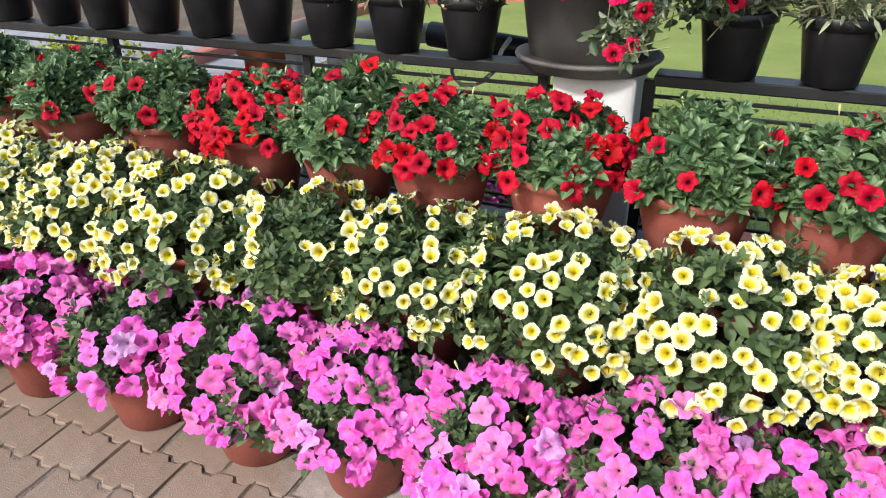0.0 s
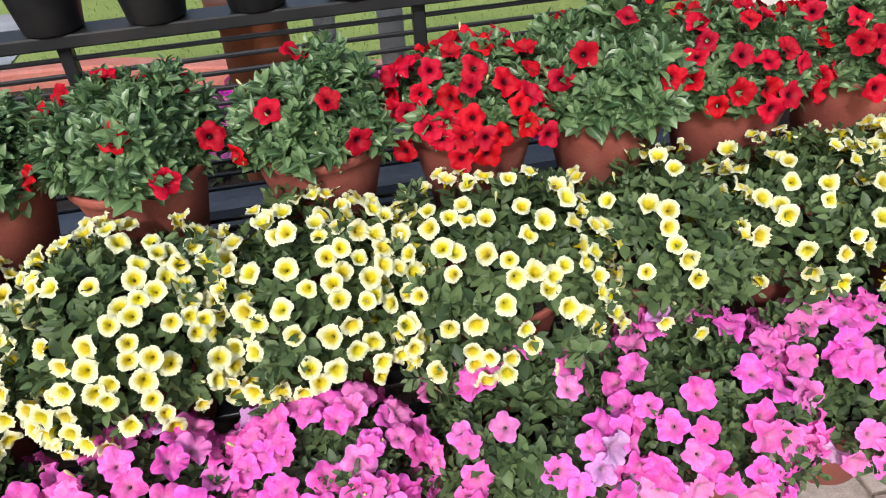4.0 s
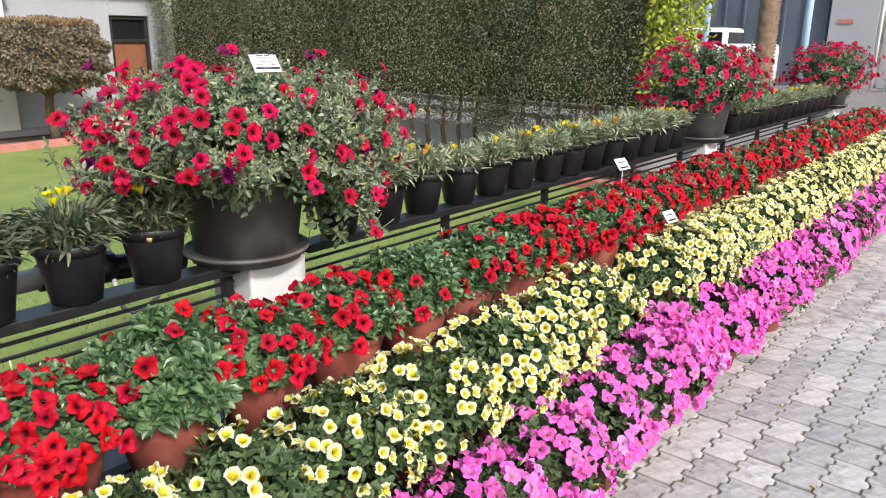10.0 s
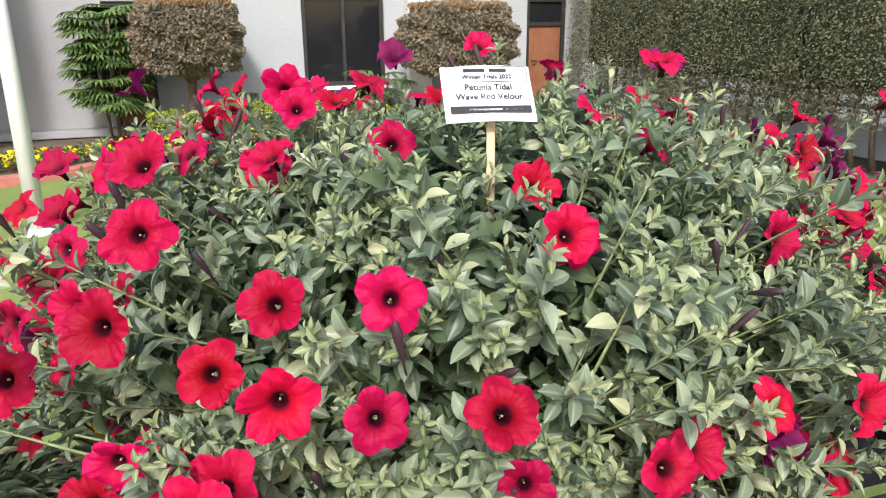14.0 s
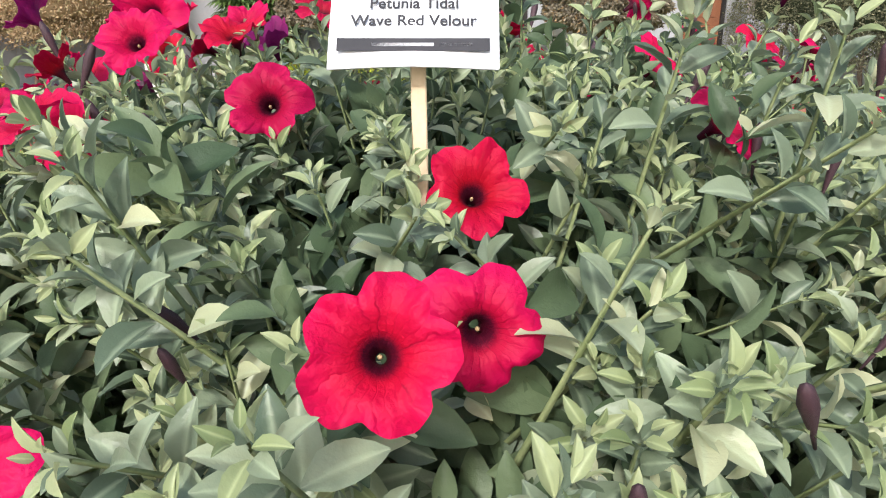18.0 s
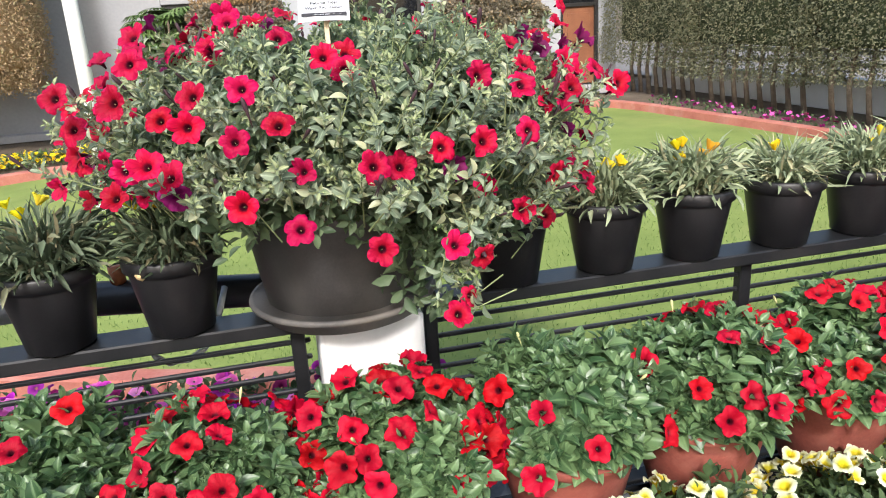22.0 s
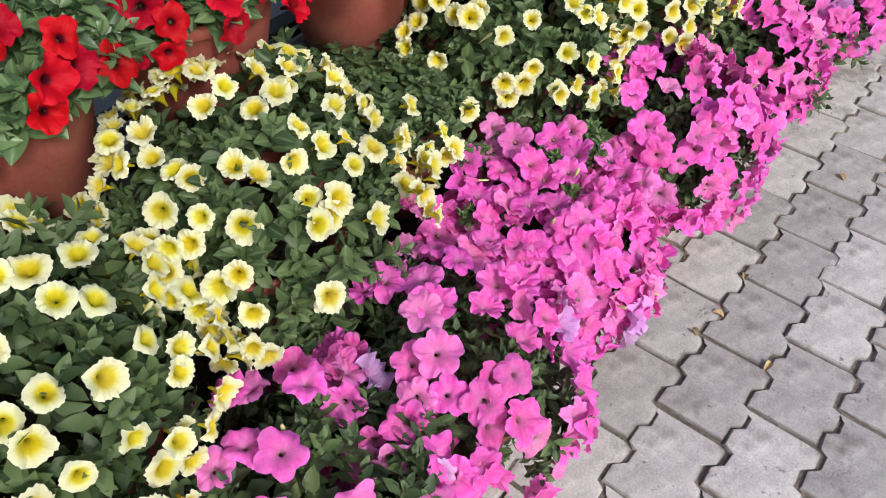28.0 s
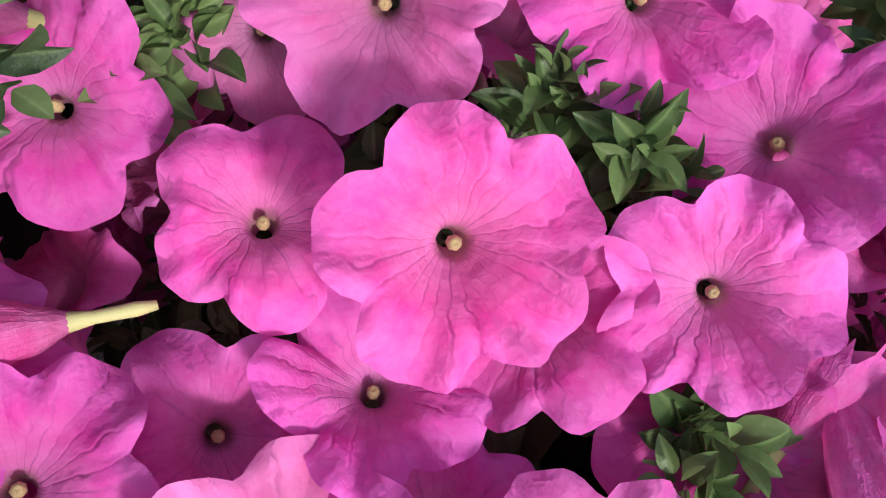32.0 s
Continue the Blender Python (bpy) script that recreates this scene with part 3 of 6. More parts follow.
def smooth_line(pts, n=8):
    out = []
    P = [Vector((*p, 0)) for p in pts]
    for i in range(len(P) - 1):
        a, b, c, d = P[max(i - 1, 0)], P[i], P[i + 1], P[min(i + 2, len(P) - 1)]
        for k in range(n):
            t = k / n
            out.append(0.5 * (2 * b + (c - a) * t + (2 * a - 5 * b + 4 * c - d) * t * t + (3 * b - a - 3 * c + d) * t ** 3))
    out.append(P[-1])
    return out


edge_line = smooth_line(LAWN_EDGE)
bm = bmesh.new()
bm.faces.new([bm.verts.new((p.x, p.y, -0.012)) for p in edge_line][::-1])
bmesh.ops.triangulate(bm, faces=bm.faces[:])
for f in bm.faces:
    if f.normal.z < 0:
        f.normal_flip()
tagged(part("lawn", bm, GRASS, smooth=False), "short green lawn with paler worn patches", "lawn", kind="structure")


def kerb_run(name, line, width, height, label):
    bm = bmesh.new()
    prev = None
    for i, p in enumerate(line):
        d = (line[min(i + 1, len(line) - 1)] - line[max(i - 1, 0)]).normalized()
        s = Vector((-d.y, d.x, 0)) * width / 2
        cur = [bm.verts.new(q) for q in (p - s + Vector((0, 0, -0.05)), p - s + Vector((0, 0, height - 0.012)), p - s * 0.75 + Vector((0, 0, height)),
                                         p + s * 0.75 + Vector((0, 0, height)), p + s + Vector((0, 0, height - 0.012)), p + s + Vector((0, 0, -0.05)))]
        if prev:
            for a in range(5):
                bm.faces.new((prev[a], prev[a + 1], cur[a + 1], cur[a]))
        prev = cur
    bmesh.ops.recalc_face_normals(bm, faces=bm.faces[:])
    return tagged(part(name, bm, KERB, smooth=False), label, "kerb", kind="structure")


kerb_run("kerb_lawn", edge_line, 0.16, 0.1, "brick-red painted kerb round the lawn")
BED = smooth_line([(-4.3, 2.45), (-2.9, 2.42), (-2.2, 2.2), (-1.4, 1.9), (-0.9, 1.68), (-0.34, 1.5), (0.1, 1.25), (0.42, 0.85), (0.5, 0.3)])
kerb_run("kerb_border", BED, 0.15, 0.1, "brick-red kerb along the flower border by the railing")
bm = bmesh.new()
bm.faces.new([bm.verts.new((p.x, p.y, -0.004)) for p in BED] + [bm.verts.new((-4.3, 0.3, -0.004))])
bmesh.ops.triangulate(bm, faces=bm.faces[:])
for f in bm.faces:
    if f.normal.z < 0:
        f.normal_flip()
tagged(part("bed_soil", bm, SOIL, smooth=False), "dark soil of the flower bed behind the railing", "ground", kind="structure")

# short blades where the turf shows close behind the railing
rng = np.random.default_rng(5)
n = 16000
P = np.stack([rng.uniform(-3.5, 4.0, n), 1.0 + 3.2 * rng.uniform(0, 1, n) ** 1.4, np.full(n, -0.012)], 1)
D = np.array((0, 0, 1.0)) + rng.normal(0, 0.45, (n, 3))
V, F = leaves(P, D, rng.normal(size=(n, 3)), rng.uniform(0.018, 0.04, n), rng.uniform(0.003, 0.006, n), CARD_V, CARD_F)
tagged(use("grass_blades", np_mesh("grass_blades", V, F, BLADE, smooth=False)), "short mown grass blades on the lawn", "grass", kind="stuff")

# ---- railing with its plinth ----
plinth = box("plinth", (12.9, 0.3, 0.40), (2.05, 0.02, 0.19), CONCRETE, None, 0.012)
tagged(plinth, "low grey concrete plinth under the black railing", "plinth", kind="structure")
fence = thing("railing", (0, 0, 0), "black iron railing with thin bars and a flat top rail", "railing", kind="structure")
box("top_rail", (3.86, 0.10, 0.034), (-2.19, 0.078, 0.925), IRON, fence, 0.004)
box("top_rail", (8.2, 0.10, 0.034), (4.15, 0.078, 0.925), IRON, fence, 0.004)
bar_me = None
for run_x, run_l in ((-2.19, 3.86), (4.15, 8.2)):
    bar_me = None
    for k in range(11):
        z = 0.868 - 0.043 * k
        if bar_me is None:
            bm = box_bm((run_l, 0.012, 0.012), (0, 0, 0), 0.003)
            bar_me = bpy.data.meshes.new("bar")
            bm.to_mesh(bar_me)
            bm.free()
            bar_me.materials.append(IRON)
        use("bar", bar_me, fence, Matrix.Translation((run_x, 0.078, z)))
bm = box_bm((0.034, 0.034, 0.54), (0, 0, 0), 0.003)
post_me = bpy.data.meshes.new("post")
bm.to_mesh(post_me)
bm.free()
post_me.materials.append(IRON)
for x in (-4.1, -3.55, -2.95, -2.05, -1.15, -0.29, 0.035, 0.92, 1.8, 2.7, 3.7, 4.6, 5.5, 6.4, 7.3, 8.2):
    use("post", post_me, fence, Matrix.Translation((x, 0.078, 0.648)))
# the gilded diamond in the last panel
bm = bmesh.new()
bmesh.ops.create_cone(bm, cap_ends=True, segments=4, radius1=0.125, radius2=0.1, depth=0.03, matrix=Matrix.Translation((-3.87, 0.055, 0.66)) @ Matrix.Rotation(radians(90), 4, "X") @ Matrix.Diagonal((0.85, 1.1, 1, 1)))
bmesh.ops.subdivide_edges(bm, edges=bm.edges[:], cuts=6, use_grid_fill=True)
for v in bm.verts:
    v.co.y -= 0.010 * abs(noise.noise(v.co * 70))
part("diamond_boss", bm, GOLD, fence, "gilded rough-cast diamond boss")
for dx in (-0.17, 0.17):
    box("boss_post", (0.03, 0.03, 0.5), (-3.87 + dx, 0.078, 0.655), IRON, fence, 0.003)
for k in range(5):
    pts = [(-3.5 + 0.13 * k + 0.05 * math.sin(a), 0.078, 0.62 + 0.11 * math.cos(a) * (1 - 0.1 * k)) for a in np.linspace(0, 5.2, 16)]
    part("scroll", tube_bm(pts, 0.006, 6), IRON, fence)


def pillar(x, label):
    p = thing("pillar", (x, 0, 0), label, "pillar", "white pillars of the railing", "structure")
    box("shaft", (0.25, 0.24, 0.93), (0, 0.12, 0.463), WHITE, p, 0.01, seg=2)
    return p


pillar(-0.118, "white-painted square pillar carrying a large planter")
pillar(4.14, "white-painted square pillar further along the railing")
pillar(8.2, "white-painted square pillar at the end of the railing")
gate = thing("gate_pillar", (-4.38, 0.06, 0), "white-painted gate pillar at the end of the railing", "pillar", kind="structure")
box("shaft", (0.5, 0.45, 1.7), (0, 0, 0.83), WHITE, gate, 0.015)
box("cap", (0.6, 0.55, 0.08), (0, 0, 1.72), WHITE, gate, 0.012)

# ---- stepped stand of black iron under the pots ----
STEP1, STEP2 = 0.26, 0.52
stand = thing("plant_stand", (0, 0, 0), "long black iron stepped stand holding two rows of pots", "plant stand")
X0, X1 = -3.0, 8.5
for ys, z in (((-0.74, -0.63, -0.52), STEP1), ((-0.43, -0.32, -0.21), STEP2)):
    for y in ys:
        box("slat", (X1 - X0, 0.045, 0.012), ((X0 + X1) / 2, y, z - 0.006), IRON, stand, 0.002)
for k in range(6):
    box("back_bar", (X1 - X0, 0.014, 0.016), ((X0 + X1) / 2, -0.165, 0.445 - 0.042 * k), IRON, stand, 0.003)
leg1 = box("leg", (0.03, 0.03, STEP1 - 0.012 - DRIVE_Z), (0, 0, (STEP1 - 0.012 + DRIVE_Z) / 2), IRON, None, 0.003).data
leg2 = box("leg", (0.03, 0.03, STEP2 - 0.012 - DRIVE_Z), (0, 0, (STEP2 - 0.012 + DRIVE_Z) / 2), IRON, None, 0.003).data
brace = part("brace", tube_bm([(0, -0.77, DRIVE_Z + 0.03), (0, -0.2, STEP2 - 0.05)], 0.011, 6), IRON).data
cross = box("crossbar", (0.025, 0.27, 0.02), (0, 0, 0), IRON, None, 0.003).data
for o in [o for o in scene.objects if o.parent is None and o.name.split(".")[0] in ("leg", "brace", "crossbar")]:
    bpy.data.objects.remove(o)
x = X0 + 0.1
while x < X1:
    for y, me in ((-0.74, leg1), (-0.52, leg1), (-0.43, leg2), (-0.2, leg2)):
        use("leg", me, stand, Matrix.Translation((x, y, 0)))
    use("brace", brace, stand, Matrix.Translation((x + 0.02, 0, 0)))
    use("crossbar", cross, stand, Matrix.Translation((x, -0.63, STEP1 - 0.024)))
    use("crossbar", cross, stand, Matrix.Translation((x, -0.32, STEP2 - 0.024)))
    x += 0.98

# ---- house behind the lawn ----
HY = 12.2
house = thing("house", (0, HY, 0), "white single-storey house with dark windows and brown doors", "house", kind="structure")


def wall_piece(x0, x1, z0, z1, mat=WALL, depth=0.25, y=0.0, name="wall"):
    return box(name, (x1 - x0, depth, z1 - z0), ((x0 + x1) / 2, y + depth / 2, (z0 + z1) / 2), mat, house, 0.01)


TOP = 3.0
for x0, x1, z0, z1 in ((-14, -1.78, 0, TOP), (-1.78, -1.1, 2.02, TOP), (-1.1, 1.3, 0, TOP), (1.3, 2.72, 0, 0.62), (1.3, 2.72, 2.12, TOP), (2.72, 5.44, 0, TOP),
                       (5.44, 6.24, 2.08, TOP), (6.24, 6.6, 0, TOP)):
    # left pieces of the white wall are greyed to paint in their shade
    wall_piece(x0, x1, z0, z1, WALL_GREY_SHADE if x1 < -1 else WALL)
box("pilaster", (0.42, 0.24, TOP), (3.3, -0.12, TOP / 2), WHITE, house, 0.012)
box("capital", (0.54, 0.34, 0.1), (3.3, -0.16, 2.4), WHITE, house, 0.02)
box("cornice", (20.6, 0.45, 0.12), (-3.7, -0.05, 2.62), WHITE, house, 0.02)
box("roof", (21, 8, 0.16), (-3.7, 3.9, TOP + 0.08), WALL_GREY_SHADE, house, 0.02)
box("side_wall", (0.25, 7.6, TOP), (6.47, 4.05, TOP / 2), WALL, house, 0.01)
box("plinth_step", (20.4, 0.3, 0.12), (-3.8, -0.15, 0.04), WALL_GREY_SHADE, house, 0.012)


def house_window(x0, x1, z0, z1):
    w = new("window")
    w.parent = house
    fw = 0.07
    for a, b, c, d in ((x0, x1, z0, z0 + fw), (x0, x1, z1 - fw, z1), (x0, x0 + fw, z0 + fw, z1 - fw), (x1 - fw, x1, z0 + fw, z1 - fw), ((x0 + x1) / 2 - 0.03, (x0 + x1) / 2 + 0.03, z0 + fw, z1 - fw)):
        box("window_frame", (b - a, 0.08, d - c), ((a + b) / 2, 0.1, (c + d) / 2), FRAME, w, 0.005)
    for a, b in ((x0 + fw, (x0 + x1) / 2 - 0.03), ((x0 + x1) / 2 + 0.03, x1 - fw)):
        box("pane", (b - a, 0.012, z1 - z0 - 2 * fw), ((a + b) / 2, 0.11, (z0 + z1) / 2), GLASSDARK, w, 0.001)
    box("window_sill", (x1 - x0 + 0.2, 0.3, 0.06), ((x0 + x1) / 2, -0.03, z0 - 0.03), WHITE, w, 0.008)


def house_door(x0, x1, y, z0, z1):
    d = new("door")
    d.parent = house
    bar = z1 - 0.5
    for a, b, c, e in ((x0, x0 + 0.07, z0, z1), (x1 - 0.07, x1, z0, z1), (x0 + 0.07, x1 - 0.07, z1 - 0.07, z1), (x0 + 0.07, x1 - 0.07, bar, bar + 0.07)):
        box("door_frame", (b - a, 0.1, e - c), ((a + b) / 2, y + 0.1, (c + e) / 2), FRAME, d, 0.005)
    box("door_leaf", (x1 - x0 - 0.14, 0.05, bar - z0), ((x0 + x1) / 2, y + 0.12, (bar + z0) / 2), DOORWOOD, d, 0.006)
    for k in (0, 1):
        box("door_panel", (x1 - x0 - 0.34, 0.02, (bar - z0) * 0.36), ((x0 + x1) / 2, y + 0.09, z0 + (bar - z0) * (0.28 + 0.46 * k)), DOORWOOD, d, 0.006)
    box("transom_pane", (x1 - x0 - 0.14, 0.012, z1 - bar - 0.14), ((x0 + x1) / 2, y + 0.11, (z1 + bar) / 2), GLASSDARK, d, 0.001)
    part("handle", tube_bm([(x0 + 0.14, y + 0.06, 0.95), (x0 + 0.14, y + 0.02, 0.95), (x0 + 0.22, y + 0.02, 0.95)], 0.012, 8), FRAME, d)


house_window(1.3, 2.72, 0.62, 2.12)
box("door_step", (1.2, 0.5, 0.1), (5.84, -0.55, 0.04), WALL_GREY_SHADE, house, 0.012)
house_door(5.44, 6.24, 0.0, 0.11, 2.08)
house_door(-1.78, -1.1, 0.0, 0.11, 2.02)

# ---- building at the end of the drive ----
EX = 29.0
depot = thing("depot_building", (EX, 0, DRIVE_Z - 0.03), "pale building with a blue-grey shutter and open bay", "building", kind="structure")
box("wall", (0.4, 1.6, 6), (0.2, 4.3, 3), WALL, depot, 0.02)
box("shutter", (0.15, 4.3, 5.2), (0.3, 7.2, 2.6), BLUEPANEL, depot, 0.02)
for k in range(6):
    box("shutter_mullion", (0.08, 0.09, 5.2), (0.19, 5.25 + 0.75 * k, 2.6), BLUEPANEL, depot, 0.01)
box("lintel", (0.5, 10, 0.9), (0.2, 9.0, 5.65), WALL_GREY_SHADE, depot, 0.02)
box("bay_wall", (0.3, 6, 6), (1.8, 12.2, 3), WALL_GREY_SHADE, depot, 0.02)
box("wall", (0.4, 14, 6), (0.9, -3.6, 3), WALL, depot, 0.02)
part("drainpipe", tube_bm([(0.05, 3.42, 0), (0.05, 3.42, 6)], 0.06, 10), WHITE, depot)
box("doorway", (0.1, 0.55, 2.4), (0.66, 1.65, 1.2), BLUEPANEL, depot, 0.01)
box("wall_sign", (0.03, 0.5, 0.16), (-0.02, 4.55, 2.35), KERB, depot, 0.004)
bench = thing("bench", (27.8, 2.1, DRIVE_Z - 0.03), "small grey metal bench by the white wall", "bench")
box("seat", (0.45, 1.5, 0.05), (0, 0, 0.44), CONCRETE, bench, 0.008)
for dx in (-0.18, 0.18):
    for dy in (-0.65, 0.65):
        box("leg", (0.05, 0.05, 0.42), (dx, dy, 0.21), CONCRETE, bench, 0.004)
for y in (4.68, 2.48):
    p = thing("steel_pole", (16, y, DRIVE_Z - 0.03), "pale blue painted steel pole", "pole", "blue poles along the drive")
    part("shaft", tube_bm([(0, 0, 0), (0, 0, 4.8)], 0.075, 14), BLUEPOLE, p)
    part("base_plate", box_bm((0.3, 0.3, 0.03), (0, 0, 0.015), 0.005), BLUEPOLE, p)
palm = thing("palm_tree", (16, 3.3, DRIVE_Z - 0.03), "palm tree with a rough brown trunk", "palm")
bm = bmesh.new()
prof = []
for k in range(60):
    z = k * 0.08
    prof += [(0.21 - 0.0006 * k, z), (0.25 - 0.0006 * k, z + 0.055)]
part("trunk", lathe_bm(prof, 18, 0.05), PALMBARK, palm)
rng = np.random.default_rng(9)
n = 900
a = rng.integers(0, 16, n) / 16 * 2 * math.pi
t = rng.uniform(0.1, 1, n)
rad = 2.4 * t
P = np.stack([rad * np.cos(a), rad * np.sin(a), 4.8 + 1.2 * np.sin(t * 2.2) - 0.9 * t * t], 1)
side = np.stack([-np.sin(a), np.cos(a), np.full(n, -0.3)], 1) * rng.choice((-1, 1), n)[:, None]
V, F = leaves(P, side + np.stack([np.cos(a), np.sin(a), np.zeros(n)], 1) * 0.6, np.tile((0, 0, 1.0), (n, 1)), 0.6, 0.05, STRAP_V, STRAP_F)
use("crown", np_mesh("palm_crown", V, F, LEAF_PALM), palm)
van = thing("van", (21.5, 6.9, DRIVE_Z - 0.03), "white parked van seen above the flowers", "van")
bm = box_bm((1.8, 4.2, 1.25), (0, 0, 0.95), 0.12, 3)
part("body", bm, VANWHITE, van)
bm = box_bm((1.6, 2.7, 0.62), (0, 0.3, 1.72), 0.14, 3)
part("cabin", bm, VANWHITE, van)
for y in (-0.55, 0.35, 1.2):
    box("side_window", (0.02, 0.75, 0.36), (-0.81, y, 1.72), GLASSDARK, van, 0.02)
box("windscreen", (1.3, 0.02, 0.36), (0, -1.06, 1.72), GLASSDARK, van, 0.02)
for dx in (-0.8, 0.8):
    for dy in (-1.3, 1.3):
        w = part("wheel", lathe_bm([(0.0, -0.1), (0.28, -0.1), (0.33, -0.06), (0.33, 0.06), (0.28, 0.1), (0.0, 0.1)], 20), FRAME, van)
        w.matrix_local = pose(dx, dy, 0.33, 0, 90, 0)
for dy in (-0.5, 0.5):
    part("roof_rack_bar", tube_bm([(-0.75, dy, 2.08), (0.75, dy, 2.08)], 0.02, 6), IRON, van)

# ---- hedges and trees ----


def hedge_leaves(name, x0, x1, y0, y1, z0, z1, per_m2, size, mat, seed, parent, gap=0.0, wave=0.06):
    rng = np.random.default_rng(seed)
    sets = []
    faces = [((x0, None, None), (-1, 0, 0), (y1 - y0) * (z1 - z0)), ((x1, None, None), (1, 0, 0), (y1 - y0) * (z1 - z0)), ((None, y0, None), (0, -1, 0), (x1 - x0) * (z1 - z0)),
             ((None, y1, None), (0, 1, 0), (x1 - x0) * (z1 - z0)), ((None, None, z1), (0, 0, 1), (x1 - x0) * (y1 - y0))]
    for (fx, fy, fz), nrm, area in faces:
        n = int(area * per_m2)
        P = np.stack([np.full(n, fx) if fx is not None else rng.uniform(x0, x1, n), np.full(n, fy) if fy is not None else rng.uniform(y0, y1, n),
                      np.full(n, fz) if fz is not None else rng.uniform(z0, z1, n)], 1)
        nrm = np.array(nrm, float)
        w = wave * (np.sin(P[:, 1] * 2.1 + P[:, 0] * 1.7) + np.sin(P[:, 1] * 5.3 + P[:, 2] * 3.1) * 0.5)
        P += nrm * (rng.normal(0, wave * 0.7, n) + w)[:, None]
        if gap:
            hole = np.sin(P[:, 1] * 1.9 + 1.3) * np.sin(P[:, 2] * 2.3 + P[:, 1] * 0.6) + rng.normal(0, 0.25, n)
            P = P[hole < 1.25 - gap]
        n = len(P)
        D = nrm * 0.5 + rng.normal(0, 0.7, (n, 3)) - np.array((0, 0, 0.35))
        sets.append(leaves(P, D, nrm + rng.normal(0, 0.6, (n, 3)), rng.uniform(0.6, 1.2, n) * size, rng.uniform(0.4, 0.6, n) * size, CARD_V, CARD_F))
    V, F = join(*sets)
    return use(name, np_mesh(name, V, F, mat, smooth=False), parent)


# the hedge and the wall behind it run a little aslant
HEDGE_LINE = Matrix.Translation((7.12, 0, 0)) @ Matrix.Rotation(radians(2.3), 4, "Z") @ Matrix.Translation((-8.95, 0, 0))
hedge = thing("tall_hedge", HEDGE_LINE, "tall clipped dark green hedge along the garden", "hedge")
for k, (y0, y1) in enumerate(((1.75, 4.2), (4.2, 6.8), (6.8, 9.35), (9.35, 11.8))):
    # solid dark box behind the leaves, painted as the shaded inside
    part("core", box_bm((0.45, y1 - y0 - 0.16, 2.1), (8.95, (y0 + y1) / 2, 1.95), 0.1, 2), INNER_SHADE, hedge)
    hedge_leaves("foliage", 8.5, 9.4, y0, y1, 0.42 + 0.1 * (k % 2), 3.1, 1900, 0.045, LEAF_HEDGE, 20 + k, hedge, 0.16, 0.09)
    for j in range(8):
        y = y0 + 0.25 + j * (y1 - y0 - 0.5) / 7
        part("trunk", tube_bm([(8.95, y, -0.05), (8.92, y + 0.05, 0.4), (8.97, y - 0.03, 1.5)], [0.045, 0.036, 0.02], 6), BARK, hedge)
# near end in golden leaves: sunlight on the hedge put into the leaf colour
hedge_leaves("sunlit_foliage", 8.45, 9.45, 1.5, 1.8, 0.6, 3.1, 700, 0.08, LEAF_DURANTA, 31, hedge, 0.1, 0.08)
bwall = box("boundary_wall", (0.2, 10.4, 0.45), (9.7, 6.8, 0.2), WHITE, None, 0.01)
tagged(bwall, "low pale boundary wall behind the hedge", "wall", kind="structure")
bwall.matrix_world = HEDGE_LINE
gr = thing("white_fence", HEDGE_LINE @ Matrix.Translation((9.7, 0, 0.4)), "white slatted fence on the wall behind the hedge", "fence", kind="structure")
slat = box("slat", (0.03, 10.2, 0.07), (0, 6.8, 0.2), WHITE, gr, 0.004)
for k in range(1, 9):
    use("slat", slat.data, gr, Matrix.Translation((0, 0, 0.17 * k)))
for k in range(9):
    box("post", (0.06, 0.06, 1.75), (0.05, 1.8 + 1.24 * k, 0.85), WHITE, gr, 0.004)


def low_hedge(name, pts, w, h, mat, label, seed):
    e = thing(name, (0, 0, 0), label, "hedge")
    for i, (a, b) in enumerate(zip(pts, pts[1:])):
        cx, cy = (a[0] + b[0]) / 2, (a[1] + b[1]) / 2
        L = math.hypot(b[0] - a[0], b[1] - a[1])
        o = hedge_leaves("foliage", -L / 2, L / 2, -w / 2, w / 2, 0.0, h, 900, 0.06, mat, seed + i, e, 0, 0.03)
        place = Matrix.Translation((cx, cy, 0)) @ Matrix.Rotation(math.atan2(b[1] - a[1], b[0] - a[0]), 4, "Z")
        o.matrix_local = place
        # dark filler box, its colour stands for shade within the hedge
        c = part("core", box_bm((L * 0.96, w * 0.75, h * 0.85), (0, 0, h * 0.44), 0.04), INNER_SHADE, e)
        c.matrix_local = place
    return e


low_hedge("golden_hedge", [(-1.2, 10.9), (0.8, 11.05), (2.35, 10.95)], 0.5, 0.42, LEAF_DURANTA, "low clipped golden-green hedge before the house", 40)
low_hedge("golden_hedge", [(-6.6, 9.5), (-4.75, 9.55)], 0.6, 0.6, LEAF_DURANTA, "low golden-green hedge beside the path", 44)
low_hedge("dark_hedge", [(1.35, 11.75), (2.75, 11.75)], 0.4, 0.5, LEAF_HEDGE, "dark clipped hedge under the window", 47)


